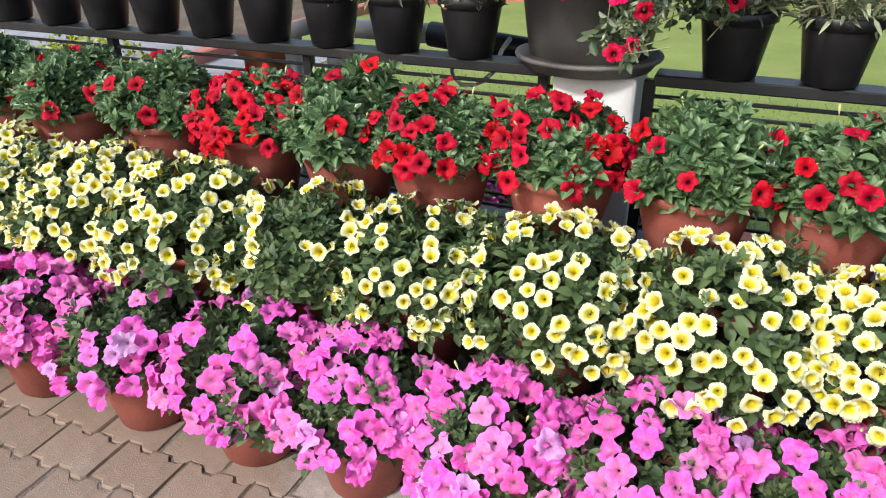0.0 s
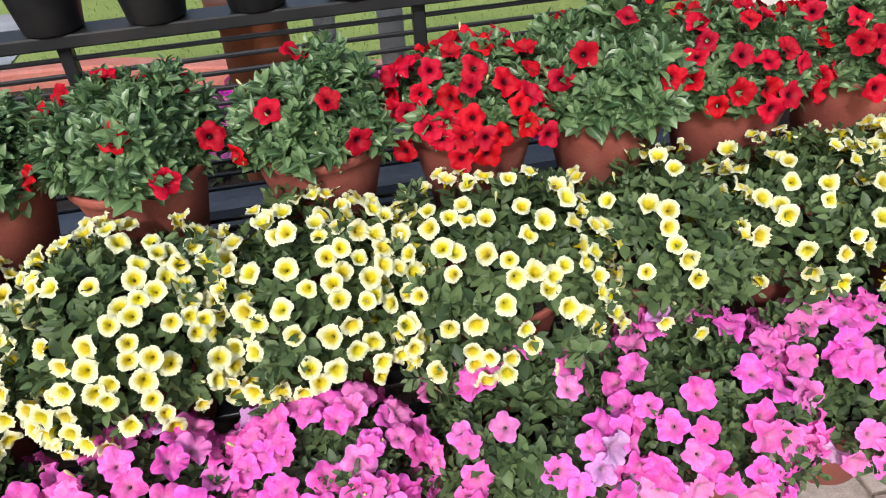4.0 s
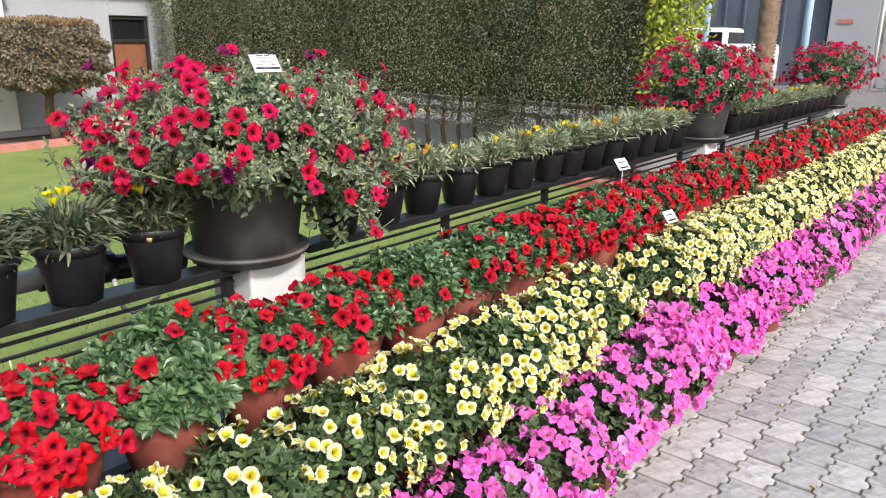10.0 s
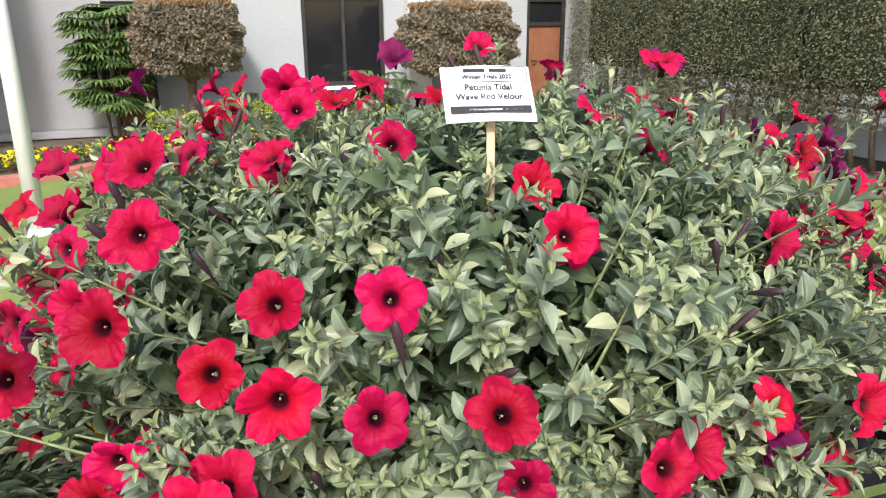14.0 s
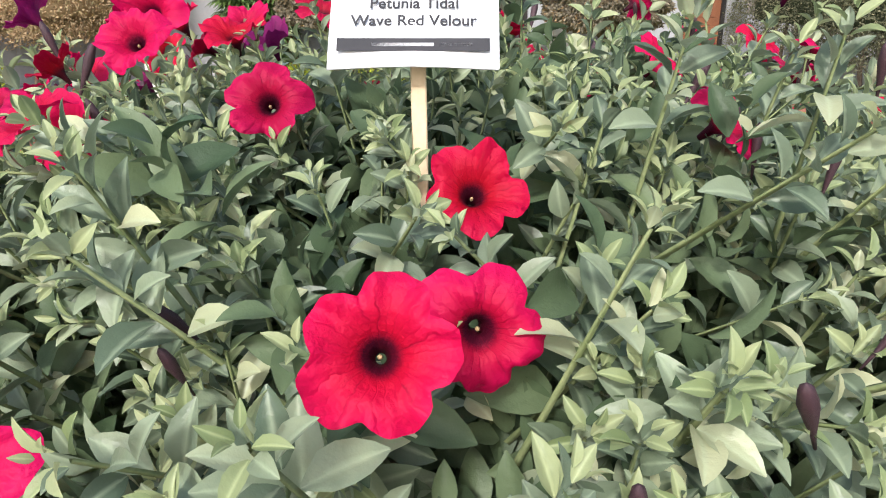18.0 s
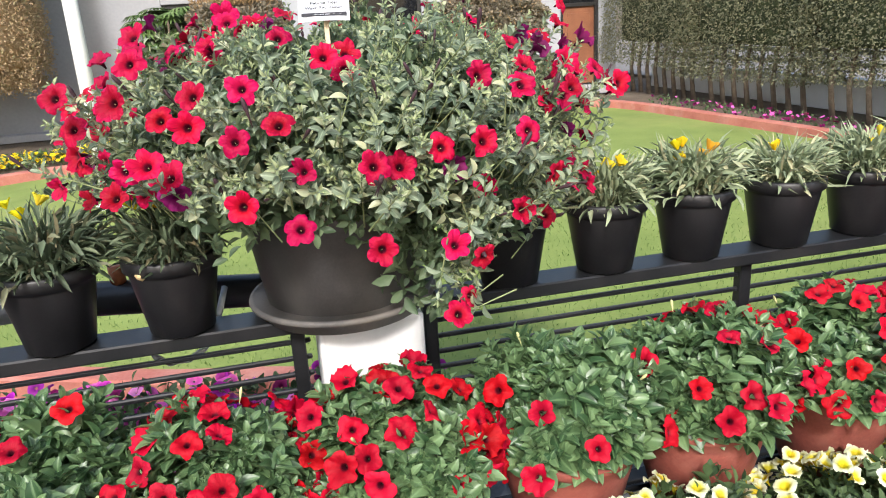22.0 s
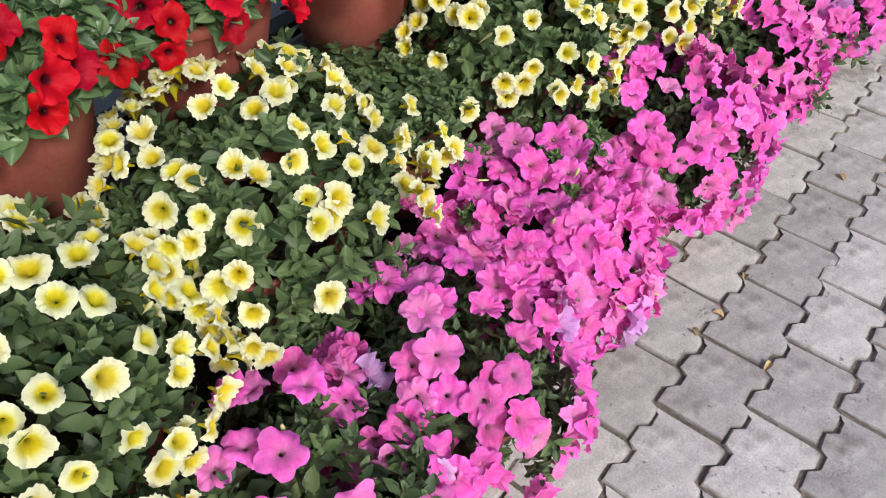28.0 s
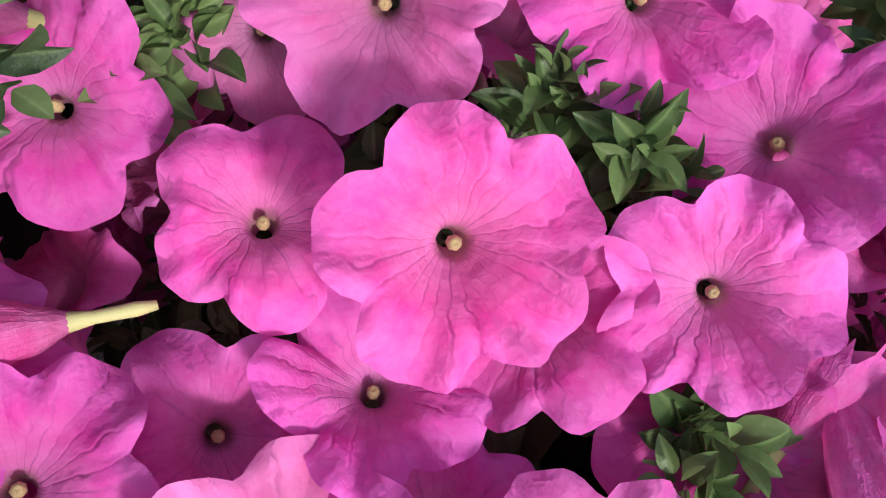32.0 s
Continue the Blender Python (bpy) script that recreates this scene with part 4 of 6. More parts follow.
def clipped_tree(x, y, rx, rz, zc, label, seed, dry=1.0, leaf=LEAF_TREE, foot=(0, 0), boxy=False):
    t = thing("clipped_tree", (x, y, -0.03), label, "tree", "mushroom-clipped trees")
    rng = np.random.default_rng(seed)
    zb = zc - rz * 0.9
    part("trunk", tube_bm([(0.03 + foot[0], foot[1], 0), (-0.02 + foot[0] * 0.8, 0.02, zb * 0.55), (0.02, 0, zb), (0, 0, zb + 0.15)], [0.085, 0.07, 0.065, 0.05], 10), BARK, t)
    for k in range(9):
        a = k * 0.7 + rng.uniform(-0.2, 0.2)
        r = rx * rng.uniform(0.55, 0.85)
        part("limb", tube_bm([(foot[0] * 0.4, 0, zb * 0.82), (r * 0.35 * math.cos(a), r * 0.35 * math.sin(a), zb + 0.06), (r * math.cos(a), r * math.sin(a), zc + rz * 0.3)], [0.045, 0.03, 0.012], 6), BARK, t)
    hull = [(0.02, zc - rz * 0.86), (rx * 0.8, zc - rz * 0.82), (rx * 0.88, zc - rz * 0.5), (rx * 0.89, zc + rz * 0.6), (rx * 0.8, zc + rz * 0.86), (0.02, zc + rz * 0.88)]
    core = part("inner_crown", lathe_bm(hull if boxy else [(0.02, zc - rz * 0.55), (rx * 0.55, zc - rz * 0.4), (rx * 0.78, zc), (rx * 0.76, zc + rz * 0.6), (rx * 0.3, zc + rz * 0.8), (0.02, zc + rz * 0.82)], 20, 0.05), leaf, t)
    n = 85000 if boxy else 46000
    u = unit(rng.normal(size=(n, 3)))
    sq = np.abs(u) ** 0.55 * np.sign(u)
    sq = sq / np.max(np.abs(sq), axis=1, keepdims=True) * 0.35 + u * 0.65
    lump = 1 + 0.07 * np.sin(u[:, 0] * 9 + seed) * np.sin(u[:, 1] * 8) + 0.05 * np.sin(u[:, 2] * 14 + u[:, 0] * 6)
    if boxy:
        zz = rng.uniform(-1, 1, n)
        rho = np.maximum(0, 1 - np.abs(zz) ** 7) ** (1 / 7) * np.where(rng.uniform(0, 1, n) < 0.25, np.sqrt(rng.uniform(0, 1, n)), 1)
        aa = np.arctan2(u[:, 1], u[:, 0])
        sq = np.stack([rho * np.cos(aa), rho * np.sin(aa), np.where(rho < 0.9, np.sign(zz), zz)], 1)
    P = sq * lump[:, None] * rng.uniform(0.62, 1.02, n)[:, None] ** 0.4 * np.array((rx, rx, rz)) + np.array((0, 0, zc))
    keep = ~((P[:, 2] < zc - rz * 0.55) & (rng.uniform(0, 1, n) < (0.2 if boxy else 0.45)))
    P, u = P[keep], u[keep]
    n = len(P)
    V, F = leaves(P, u + rng.normal(0, 0.6, (n, 3)), u + rng.normal(0, 0.6, (n, 3)), rng.uniform(0.05, 0.1, n) * (0.62 if boxy else 0.85), rng.uniform(0.025, 0.05, n) * (0.5 if boxy else 0.85), CARD_V, CARD_F)
    use("crown", np_mesh("crown", V, F, leaf, smooth=False), t)
    n = int(5000 * dry)
    if n:
        q = rng.uniform(-1, 1, (n, 2)) * 0.86
        q = q[(q ** 2).sum(1) < 0.8]
        n = len(q)
        P = np.stack([q[:, 0] * rx, q[:, 1] * rx, np.full(n, zc + rz * 0.93) + rng.normal(0, 0.025, n)], 1)
        V, F = leaves(P, np.array((0, 0, 0.8)) + rng.normal(0, 0.6, (n, 3)), rng.normal(size=(n, 3)), 0.06, 0.022, CARD_V, CARD_F)
        use("dry_top", np_mesh("dry_top", V, F, LEAF_TREETOP, smooth=False), t, label="dry brown clipped top")
    return t


clipped_tree(-0.55, 11.0, 0.76, 0.51, 1.5, "mushroom-clipped tree with a dry brown top by the house", 61)
clipped_tree(3.54, 10.7, 0.87, 0.54, 1.42, "mushroom-clipped tree with a dry brown top on the lawn edge", 62)
clipped_tree(-4.2, 10.8, 0.88, 1.5, 2.48, "tall clipped tree with dry tan sunlit leaves", 63, 1.5, LEAF_TAN, (-0.6, 0), True)
clipped_tree(-5.75, 10.9, 0.92, 1.55, 2.6, "tall clipped tan tree beside its neighbour", 64, 1.5, LEAF_TAN, (0, 0), True)


def palm_shrub(x, y, h, n_fronds, seed, label):
    t = thing("palm_shrub", (x, y, -0.03), label, "shrub")
    rng = np.random.default_rng(seed)
    sets = []
    for k in range(n_fronds):
        a = rng.uniform(0, 6.28)
        z = h * rng.uniform(0.25, 1.0)
        r = 0.45 * rng.uniform(0.3, 1)
        m = 13
        base = np.array((r * math.cos(a), r * math.sin(a), z))
        out = np.array((math.cos(a), math.sin(a), 0.15))
        sp = np.linspace(-1.5, 1.5, m)
        side = np.array((-math.sin(a), math.cos(a), 0))
        D = np.cos(sp)[:, None] * out + np.sin(sp)[:, None] * side - np.array((0, 0, 0.35))
        sets.append(leaves(np.tile(base, (m, 1)), D, np.tile((0, 0, 1.0), (m, 1)) + rng.normal(0, 0.2, (m, 3)), 0.34, 0.045, STRAP_V, STRAP_F))
    V, F = join(*sets)
    use("fronds", np_mesh("fronds", V, F, LEAF_PALM), t)
    for k in range(5):
        a = k * 1.25
        part("cane", tube_bm([(0.1 * math.cos(a), 0.1 * math.sin(a), 0), (0.2 * math.cos(a), 0.2 * math.sin(a), h * 0.9)], 0.02, 6), BARK, t)
    return t


palm_shrub(-1.72, 11.5, 2.0, 190, 71, "tall fan-palm clump beside the brown door")
palm_shrub(2.42, 11.6, 0.95, 22, 72, "small fan palm before the white pilaster")
palm_shrub(0.75, 11.6, 0.7, 16, 73, "small fan palm before the white wall")
palm_shrub(4.7, 11.75, 0.5, 12, 74, "small palm by the brown door")
wp = thing("garden_pole", (-1.88, 6.0, -0.02), "white painted garden lamp pole", "pole")
part("shaft", tube_bm([(0, 0, 0), (0, 0, 3.2)], [0.075, 0.06], 14), WHITE, wp)
part("base_plate", lathe_bm([(0.14, 0), (0.14, 0.03), (0.08, 0.06)], 16), WHITE, wp)

# border flowers: yellow before the house, violet behind the railing, pink on the far side


def border(name, pts, spread, n, mats, label, seed, size=0.03, h=0.12, leaf=LEAF_PET):
    e = thing(name, (0, 0, 0), label, "flower bed", kind="stuff")
    rng = np.random.default_rng(seed)
    line = smooth_line(pts, 10)
    idx = rng.integers(0, len(line) - 1, n)
    w = rng.uniform(0, 1, n)
    P = np.array([tuple(line[i].lerp(line[i + 1], t)) for i, t in zip(idx, w)])
    P[:, :2] += rng.uniform(-spread, spread, (n, 2))
    P[:, 2] = rng.uniform(0.3, 1, n) * h
    k = len(mats)
    for j, mat in enumerate(mats):
        me = bloom_mesh("tmp", mat, seed + j, 10, 2, 0.12, 0.35, 0.15, 0, False)
        ms = [aim(p, (rng.normal(0, 0.5), -0.45 + rng.normal(0, 0.4), 1), size * rng.uniform(0.8, 1.2), rng.uniform(0, 6)) for p in P[j::k]]
        use("blooms", joined_blooms("blooms", me, ms, mat), e)
    m = n * 5
    idx = rng.integers(0, len(line) - 1, m)
    Q = np.array([tuple(line[i]) for i in idx]) + np.concatenate([rng.uniform(-spread, spread, (m, 2)), rng.uniform(0, h * 0.9, (m, 1))], 1)
    V, F = leaves(Q, rng.normal(0, 0.7, (m, 3)) + np.array((0, 0, 0.6)), rng.normal(0, 0.6, (m, 3)) + np.array((0, 0, 1)), size * 1.7, size * 0.8)
    use("foliage", np_mesh("foliage", V, F, leaf), e)


border("yellow_border", [(-4.4, 9.0), (-2.6, 9.5), (-0.9, 10.4), (0.5, 10.5)], 0.3, 700, [GAZANIA], "low yellow flowers in the border before the house", 81, 0.035, 0.16)
border("violet_border", [(-2.0, 1.15), (-1.4, 1.1), (-0.9, 1.0), (-0.45, 0.95), (0.0, 0.75)], 0.32, 620, [VIOLET, PINK, VIOLET, PINK, PURPLE], "violet and magenta petunias in the bed behind the railing", 82, 0.034, 0.27)
border("pink_border", [(5.75, 9.0), (6.0, 7.2), (6.2, 5.2), (6.4, 3.0)], 0.14, 110, [PINK, PURPLE], "pink flowers in the border by the hedge", 83, 0.03, 0.18)
border("pink_border", [(-5.5, 9.3), (-5.0, 8.9), (-4.9, 8.0), (-4.95, 7.0)], 0.3, 420, [PINK, VIOLET], "pink and violet flowers beside the lawn kerb", 84, 0.036, 0.22)
border("green_border", [(1.3, 0.5), (4, 0.5), (7.5, 0.5)], 0.2, 160, [GAZANIA], "low green seedlings behind the railing", 85, 0.02, 0.12)

# pipes and the rusty pot behind the railing
pipe = thing("water_pipe", (0, 0.36, 0), "grey plastic water pipe with black fittings behind the rail", "pipe")
part("run", tube_bm([(-1.3, 0, 0.95), (-0.78, 0, 0.95)], 0.036, 14), PVC, pipe)
part("black_sleeve", tube_bm([(-0.80, 0, 0.95), (-0.30, 0, 0.905)], 0.045, 14), PLASTIC, pipe)
part("black_collar", tube_bm([(-0.62, 0, 0.94), (-0.56, 0, 0.935)], 0.056, 14), PLASTIC, pipe)
part("black_collar", tube_bm([(-0.36, 0, 0.91), (-0.30, 0, 0.905)], 0.056, 14), PLASTIC, pipe)
part("valve_cap", tube_bm([(-0.72, 0, 0.98), (-0.72, 0, 1.03)], 0.02, 10), RUST, pipe)
part("tee", tube_bm([(-1.2, 0, 0.97), (-1.2, 0, 0.6), (-1.2, 0, 0.0)], 0.04, 14), PVC, pipe)
part("elbow", tube_bm([(-1.3, 0, 0.95), (-1.38, 0, 0.93), (-1.4, 0, 0.86), (-1.4, 0, 0.0)], 0.034, 12), PVC, pipe)
part("hose", tube_bm([(-0.45, -0.14, 0.98), (-0.462, -0.19, 0.95), (-0.485, -0.2, 0.88), (-0.516, -0.2, 0.849), (-0.553, -0.2, 0.828), (-0.6, -0.2, 0.825), (-0.629, -0.2, 0.848), (-0.636, -0.2, 0.871), (-0.62, -0.14, 0.93)], 0.008, 8), WHITE, pipe)
drum = thing("clay_stand", (-1.62, 0.5, -0.03), "rust-red clay pot stand with a plant pot", "pot")
part("body", lathe_bm([(0.12, 0), (0.13, 0.3), (0.11, 0.55), (0.105, 0.8), (0.135, 0.83), (0.135, 0.9), (0.1, 0.9)], 24), RUST, drum)
low_hedge("golden_hedge", [(-4.7, 1.95), (-3.75, 1.7)], 0.5, 0.36, LEAF_DURANTA, "low golden-green shrub hedge behind the railing", 53)
path = sheet("garden_path", -9.5, 2.52, -3.3, 4.0, -0.003, CONCRETE, "pale concrete garden path by the gate", "path")

# ---- flowers: shared meshes ----
BLOOMS = {}
for key, mat, ruffle, depth, notch, cup in (("red", RED, 0.09, 0.5, 0.3, 0.02), ("velour", VELOUR, 0.09, 0.55, 0.34, 0.0), ("pink", PINK, 0.15, 0.42, 0.34, -0.03),
                                            ("yellow", YELLOW, 0.09, 0.7, 0.12, 0.02), ("purple", PURPLE, 0.16, 0.6, 0.2, 0.25), ("dianthus", DIANTHUS, 0.08, 0.3, 0.12, 0.0), ("lilac", LILAC, 0.16, 0.42, 0.34, 0.05)):
    BLOOMS[key] = [bloom_mesh(key + "_bloom", mat, 100 + k, 40, 5, ruffle * (0.7 + 0.25 * k), depth, notch, cup + 0.08 * (k - 1.5), True, 0.4 if key == "yellow" else 0.15, 0.06) for k in range(5)]
for key, mat, ruffle, depth, notch, frill in (("velour", VELOUR, 0.08, 0.55, 0.34, 0.12), ("pink", PINK, 0.1, 0.4, 0.34, 0.1), ("yellow", YELLOW, 0.08, 0.75, 0.14, 0.3)):
    BLOOMS[key + "_fine"] = [bloom_mesh(key + "_bloom", mat, 130 + k, 84, 12, ruffle * (0.75 + 0.2 * k), depth, notch, 0.06 * (k - 2), True, frill, 0.05) for k in range(6)]
FAR = {key: bloom_mesh(key + "_far", mat, 160, 12, 2, 0.1, 0.4, 0.15, 0, False) for key, mat in (("red", RED), ("pink", PINK), ("yellow", YELLOW), ("velour", VELOUR))}
BUD_ME = bud_mesh("bud", BUD)
BUD_PALE_ME = bud_mesh("bud", BUD_PALE, 0.2)
STAMEN_PALE = lathe_mesh("stamen", [(0.03, -0.5), (0.1, -0.4), (0.11, -0.33), (0.06, -0.27), (0.02, -0.29)], DRY, 7)
STAMEN = lathe_mesh("stamen", [(0.05, -0.5), (0.09, -0.42), (0.07, -0.34), (0.02, -0.32)], DRY, 6)


def pot_mesh(name, r_top, r_base, h, mat, rim=0.012, lip=0.03):
    return lathe_mesh(name, [(r_base - 0.012, 0.0), (r_base, 0.006), (r_base + (r_top - r_base) * 0.8, h * 0.78), (r_top - 0.004, h - lip - 0.004), (r_top + rim * 0.5, h - lip),
                             (r_top + rim * 0.6, h - 0.004), (r_top + rim * 0.3, h), (r_top - 0.006, h), (r_top - 0.012, h - 0.03), (r_top * 0.9, h - 0.035)], mat, 36)


CLAY = pot_mesh("clay_pot", 0.152, 0.100, 0.235, TERRA, 0.006, 0.02)
CLAY_LOW = pot_mesh("clay_pot", 0.142, 0.095, 0.225, TERRA, 0.006, 0.02)
SOIL_ME = lathe_mesh("soil", [(0.0, -0.002), (0.06, 0.006), (0.122, 0.0)], SOIL, 20)


def dome(rng, n, low=-0.25):
    """Directions over a dome, a little below its rim too."""
    z = rng.uniform(low, 1, n)
    a = rng.uniform(0, 2 * math.pi, n)
    r = np.sqrt(np.maximum(0, 1 - z * z))
    return np.stack([r * np.cos(a), r * np.sin(a), z], 1)


def foliage_mesh(name, seed, R, H, n, nodes, gap, ll, lw, mat, tv=LEAF_V, tf=LEAF_F, upright=0.5, low=-0.3):
    rng = np.random.default_rng(seed)
    u = dome(rng, n, low)
    lump = 1 + 0.10 * np.sin(u[:, 0] * 5 + seed) + 0.10 * np.sin(u[:, 1] * 6 + seed * 2)
    T = u * np.array((R, R, H)) * (lump * rng.uniform(0.82, 1.03, n))[:, None]
    A = u * np.array((1, 1, 0.8)) + np.array((0, 0, upright)) + rng.normal(0, 0.22, (n, 3))
    outer = shoots(rng, T, A, nodes, gap, ll, lw, tv, tf)
    m = int(n * 0.6)
    v = dome(rng, m, low)
    inner = shoots(rng, v * np.array((R, R, H)) * 0.7, v + np.array((0, 0, 0.3)), 2, gap, ll, lw)
    V, F = join(outer, inner)
    rib = np.zeros(len(V), np.float32)
    if tv is FINE_V:
        rib[:len(outer[0])] = np.tile(FINE_RIB, len(outer[0]) // len(FINE_V))
    return np_mesh(name, V, F, mat, {"rib": rib})


FOL_YF = [foliage_mesh("foliage", 260 + k, 0.225, 0.205, 230, 5, 0.012, 0.032, 0.021, LEAF_PET, FINE_V, FINE_F, low=-0.55) for k in range(2)]
FOL = {
    "red": [foliage_mesh("foliage", 200 + k, 0.195, 0.195, 250, 5, 0.014, 0.05, 0.027, LEAF_RED, FINE_V, FINE_F, upright=0.72, low=0.12) for k in range(4)],
    "yellow": [foliage_mesh("foliage", 210 + k, 0.228, 0.21, 250, 4, 0.014, 0.040, 0.021, LEAF_PET) for k in range(4)],
    "pink": [foliage_mesh("foliage", 220 + k, 0.195, 0.18, 210, 4, 0.014, 0.036, 0.019, LEAF_PET, low=-0.15) for k in range(4)],
    "pink_fine": [foliage_mesh("foliage", 230 + k, 0.19, 0.15, 210, 5, 0.011, 0.028, 0.016, LEAF_PET, FINE_V, FINE_F) for k in range(2)],
}
FOL_FAR = {
    "red": foliage_mesh("foliage", 240, 0.19, 0.2, 90, 2, 0.02, 0.075, 0.04, LEAF_RED, CARD_V, CARD_F),
    "yellow": foliage_mesh("foliage", 241, 0.2, 0.185, 110, 2, 0.02, 0.06, 0.035, LEAF_PET, CARD_V, CARD_F),
    "pink": foliage_mesh("foliage", 242, 0.195, 0.175, 110, 2, 0.02, 0.06, 0.035, LEAF_PET, CARD_V, CARD_F),
}


def spots(rng, count, R, H, apart, front=0.0, low=-0.2, lift=1.02):
    """Places of flowers on a dome, kept apart, thicker at the front by choice."""
    got = []
    tries = 0
    while len(got) < count and tries < count * 60:
        tries += 1
        u = dome(rng, 1, low)[0]
        if front and rng.uniform() < front * (0.5 + 0.5 * u[1]):
            continue
        p = u * np.array((R, R, H)) * lift * rng.uniform(0.95, 1.08)
        if all(np.linalg.norm(p - q) > apart for q, _ in got):
            got.append((p, u))
    return got


KINDS = {
    "red": dict(R=0.2, H=0.198, size=0.0305, apart=0.036, label="red petunia", tilt=0.4, low=0.06, wide=1.01, front=0.7),
    "yellow": dict(R=0.238, H=0.222, size=0.0218, apart=0.026, label="yellow petunia", tilt=0.35, low=-0.15, wide=1.08, front=0.4),
    "pink": dict(R=0.205, H=0.19, size=0.0338, apart=0.025, label="pink petunia", tilt=0.3, low=-0.14, wide=1.07, front=0.7),
}


def potted(kind, x, y, z, count, rng, near=True, fine=False, label="", size_k=1.0, skip=(), extra=(), small=False):
    k = KINDS[kind]
    h = 0.225 if kind == "pink" else 0.235
    how = "full of flowers" if count > 24 else ("with some flowers" if count > 8 else "with few flowers")
    where = {"red": "on the upper step", "yellow": "on the lower step", "pink": "on the paving"}[kind]
    t = thing("potted_petunia", Matrix.Translation((x, y, z)) @ Matrix.Rotation(rng.uniform(0, 6.28), 4, "Z"), label or f"clay-potted {k['label']} {how} {where}", "potted plant", f"{kind} petunias in clay pots")
    turn = t.matrix_world.to_3x3().inverted()
    tilt = Matrix.Rotation(rng.normal(0, 0.03), 4, "X")
    use("pot", CLAY_LOW if kind == "pink" else CLAY, t, tilt)
    if near:
        use("soil", SOIL_ME, t, Matrix.Translation((0, 0, h - 0.03)))
    fol = ((FOL_YF if kind == "yellow" else FOL["pink_fine"]) if fine else FOL[kind])[int(rng.integers(0, 2 if fine else 4))] if near else FOL_FAR[kind]
    s = rng.uniform(0.93, 1.07) * (0.84 if small else 1.0)
    wide = 0.98 if small else k["wide"]
    zs = (0.48 if small else 0.85 if len(extra) > 20 else 1.0) * ((0.98 - 0.14 * min(1.0, count / 45)) * (1.1 if -0.85 < x < -0.7 else 1.0) if kind == "red" else 1.0)
    use("foliage", fol, t, Matrix.Translation((0, 0, h + 0.005)) @ Matrix.Rotation(rng.uniform(0, 6.28), 4, "Z") @ Matrix.Diagonal((s * wide, s * wide, s * zs * rng.uniform(0.95, 1.05), 1)))
    got = spots(rng, count, k["R"] * s * wide, k["H"] * s * zs, k["apart"] * (1.0 if near else 0.8), k["front"] if near else 0.5, k["low"] - ((0.2 if kind == "red" and count > 55 else 0.13 if fine and kind == "pink" else 0.0) if near else 0.25), 1.08 if kind == "red" else 1.03)
    mats = []
    for p, u in got:
        p = Vector(p)
        f = Vector(u) * 0.9 + Vector((0, -k["tilt"], 0.15)) + Vector(rng.normal(0, 0.22, 3))
        w = t.matrix_world.translation + Vector((0, 0, h)) + p
        if any((w - Vector(q)).length < d for q, d in skip):
            continue
        # places are worked out in the world, so that the front faces the path
        pl = turn @ (p + Vector((0, 0, h + 0.005)))
        mats.append(aim(pl, turn @ f, k["size"] * size_k * rng.uniform(0.82, 1.12), rng.uniform(0, 6.28)))
    for q in extra:
        q = Vector(q)
        f = (Vector((1.46, -0.87, 0.66)) - q).normalized() + Vector((0, 0, 0.15)) + Vector(rng.normal(0, 0.2, 3))
        q = q + f.normalized() * (0.0 if kind == "pink" else 0.014)
        mats.append(aim(turn @ (q - t.matrix_world.translation), turn @ f, (0.0335 if kind == "pink" else 0.0225) * rng.uniform(0.92, 1.08), rng.uniform(0, 6.28)))
    if near:
        key = kind + "_fine" if fine else kind
        for i, m in enumerate(mats):
            kin = "lilac" if kind == "pink" and i < len(mats) - len(extra) and rng.uniform() < 0.04 else key
            b = use("bloom", BLOOMS[kin][int(rng.integers(0, len(BLOOMS[kin])))], t, m, "faded lilac bloom" if kin == "lilac" else "")
            if fine and kind == "pink" and i >= len(mats) - len(extra):
                use("stamen", STAMEN_PALE, b, Matrix.Translation((0, 0, 0.02)) @ Matrix.Diagonal((0.55, 0.55, 1, 1)))
        for p, u in spots(rng, 5 if kind != "red" else 3, k["R"], k["H"], 0.06, 0.6):
            use("bud", BUD_PALE_ME, t, aim(turn @ Vector(p + np.array((0, 0, h))), turn @ Vector(u + np.array((0, -0.2, 0.4))), 0.017, 0), label="pale green unopened bud")
    elif mats:
        b = use("bloom", joined_blooms(kind + "_blooms", FAR[kind], mats, BLOOMS[kind][0].materials[0]), t)
        tagged(b, kind="stuff")
    return t


rng = np.random.default_rng(77)
# centres along the rows, with the number of open flowers
RED_ROW = [(-2.56, 3), (-2.20, 3), (-1.85, 7), (-1.46, 5), (-1.10, 34), (-0.77, 5), (-0.47, 22), (-0.13, 25), (0.23, 5), (0.55, 13), (0.90, 20), (1.23, 36), (1.57, 34)]
YEL_ROW = [(-2.62, 10), (-2.27, 42), (-1.88, 46), (-1.50, 46), (-1.13, 36), (-0.76, 13), (-0.41, 30), (-0.04, 38), (0.33, 40), (0.70, 40), (1.12, 42), (1.45, 2), (1.78, 34)]
PINK_ROW = [(-2.60, 30), (-2.23, 10), (-1.87, 30), (-1.54, 36), (-1.14, 14), (-0.775, 25), (-0.445, 26), (-0.09, 27), (0.26, 26), (0.57, 24), (0.88, 15), (1.16, 30), (1.50, 60), (1.95, 44)]
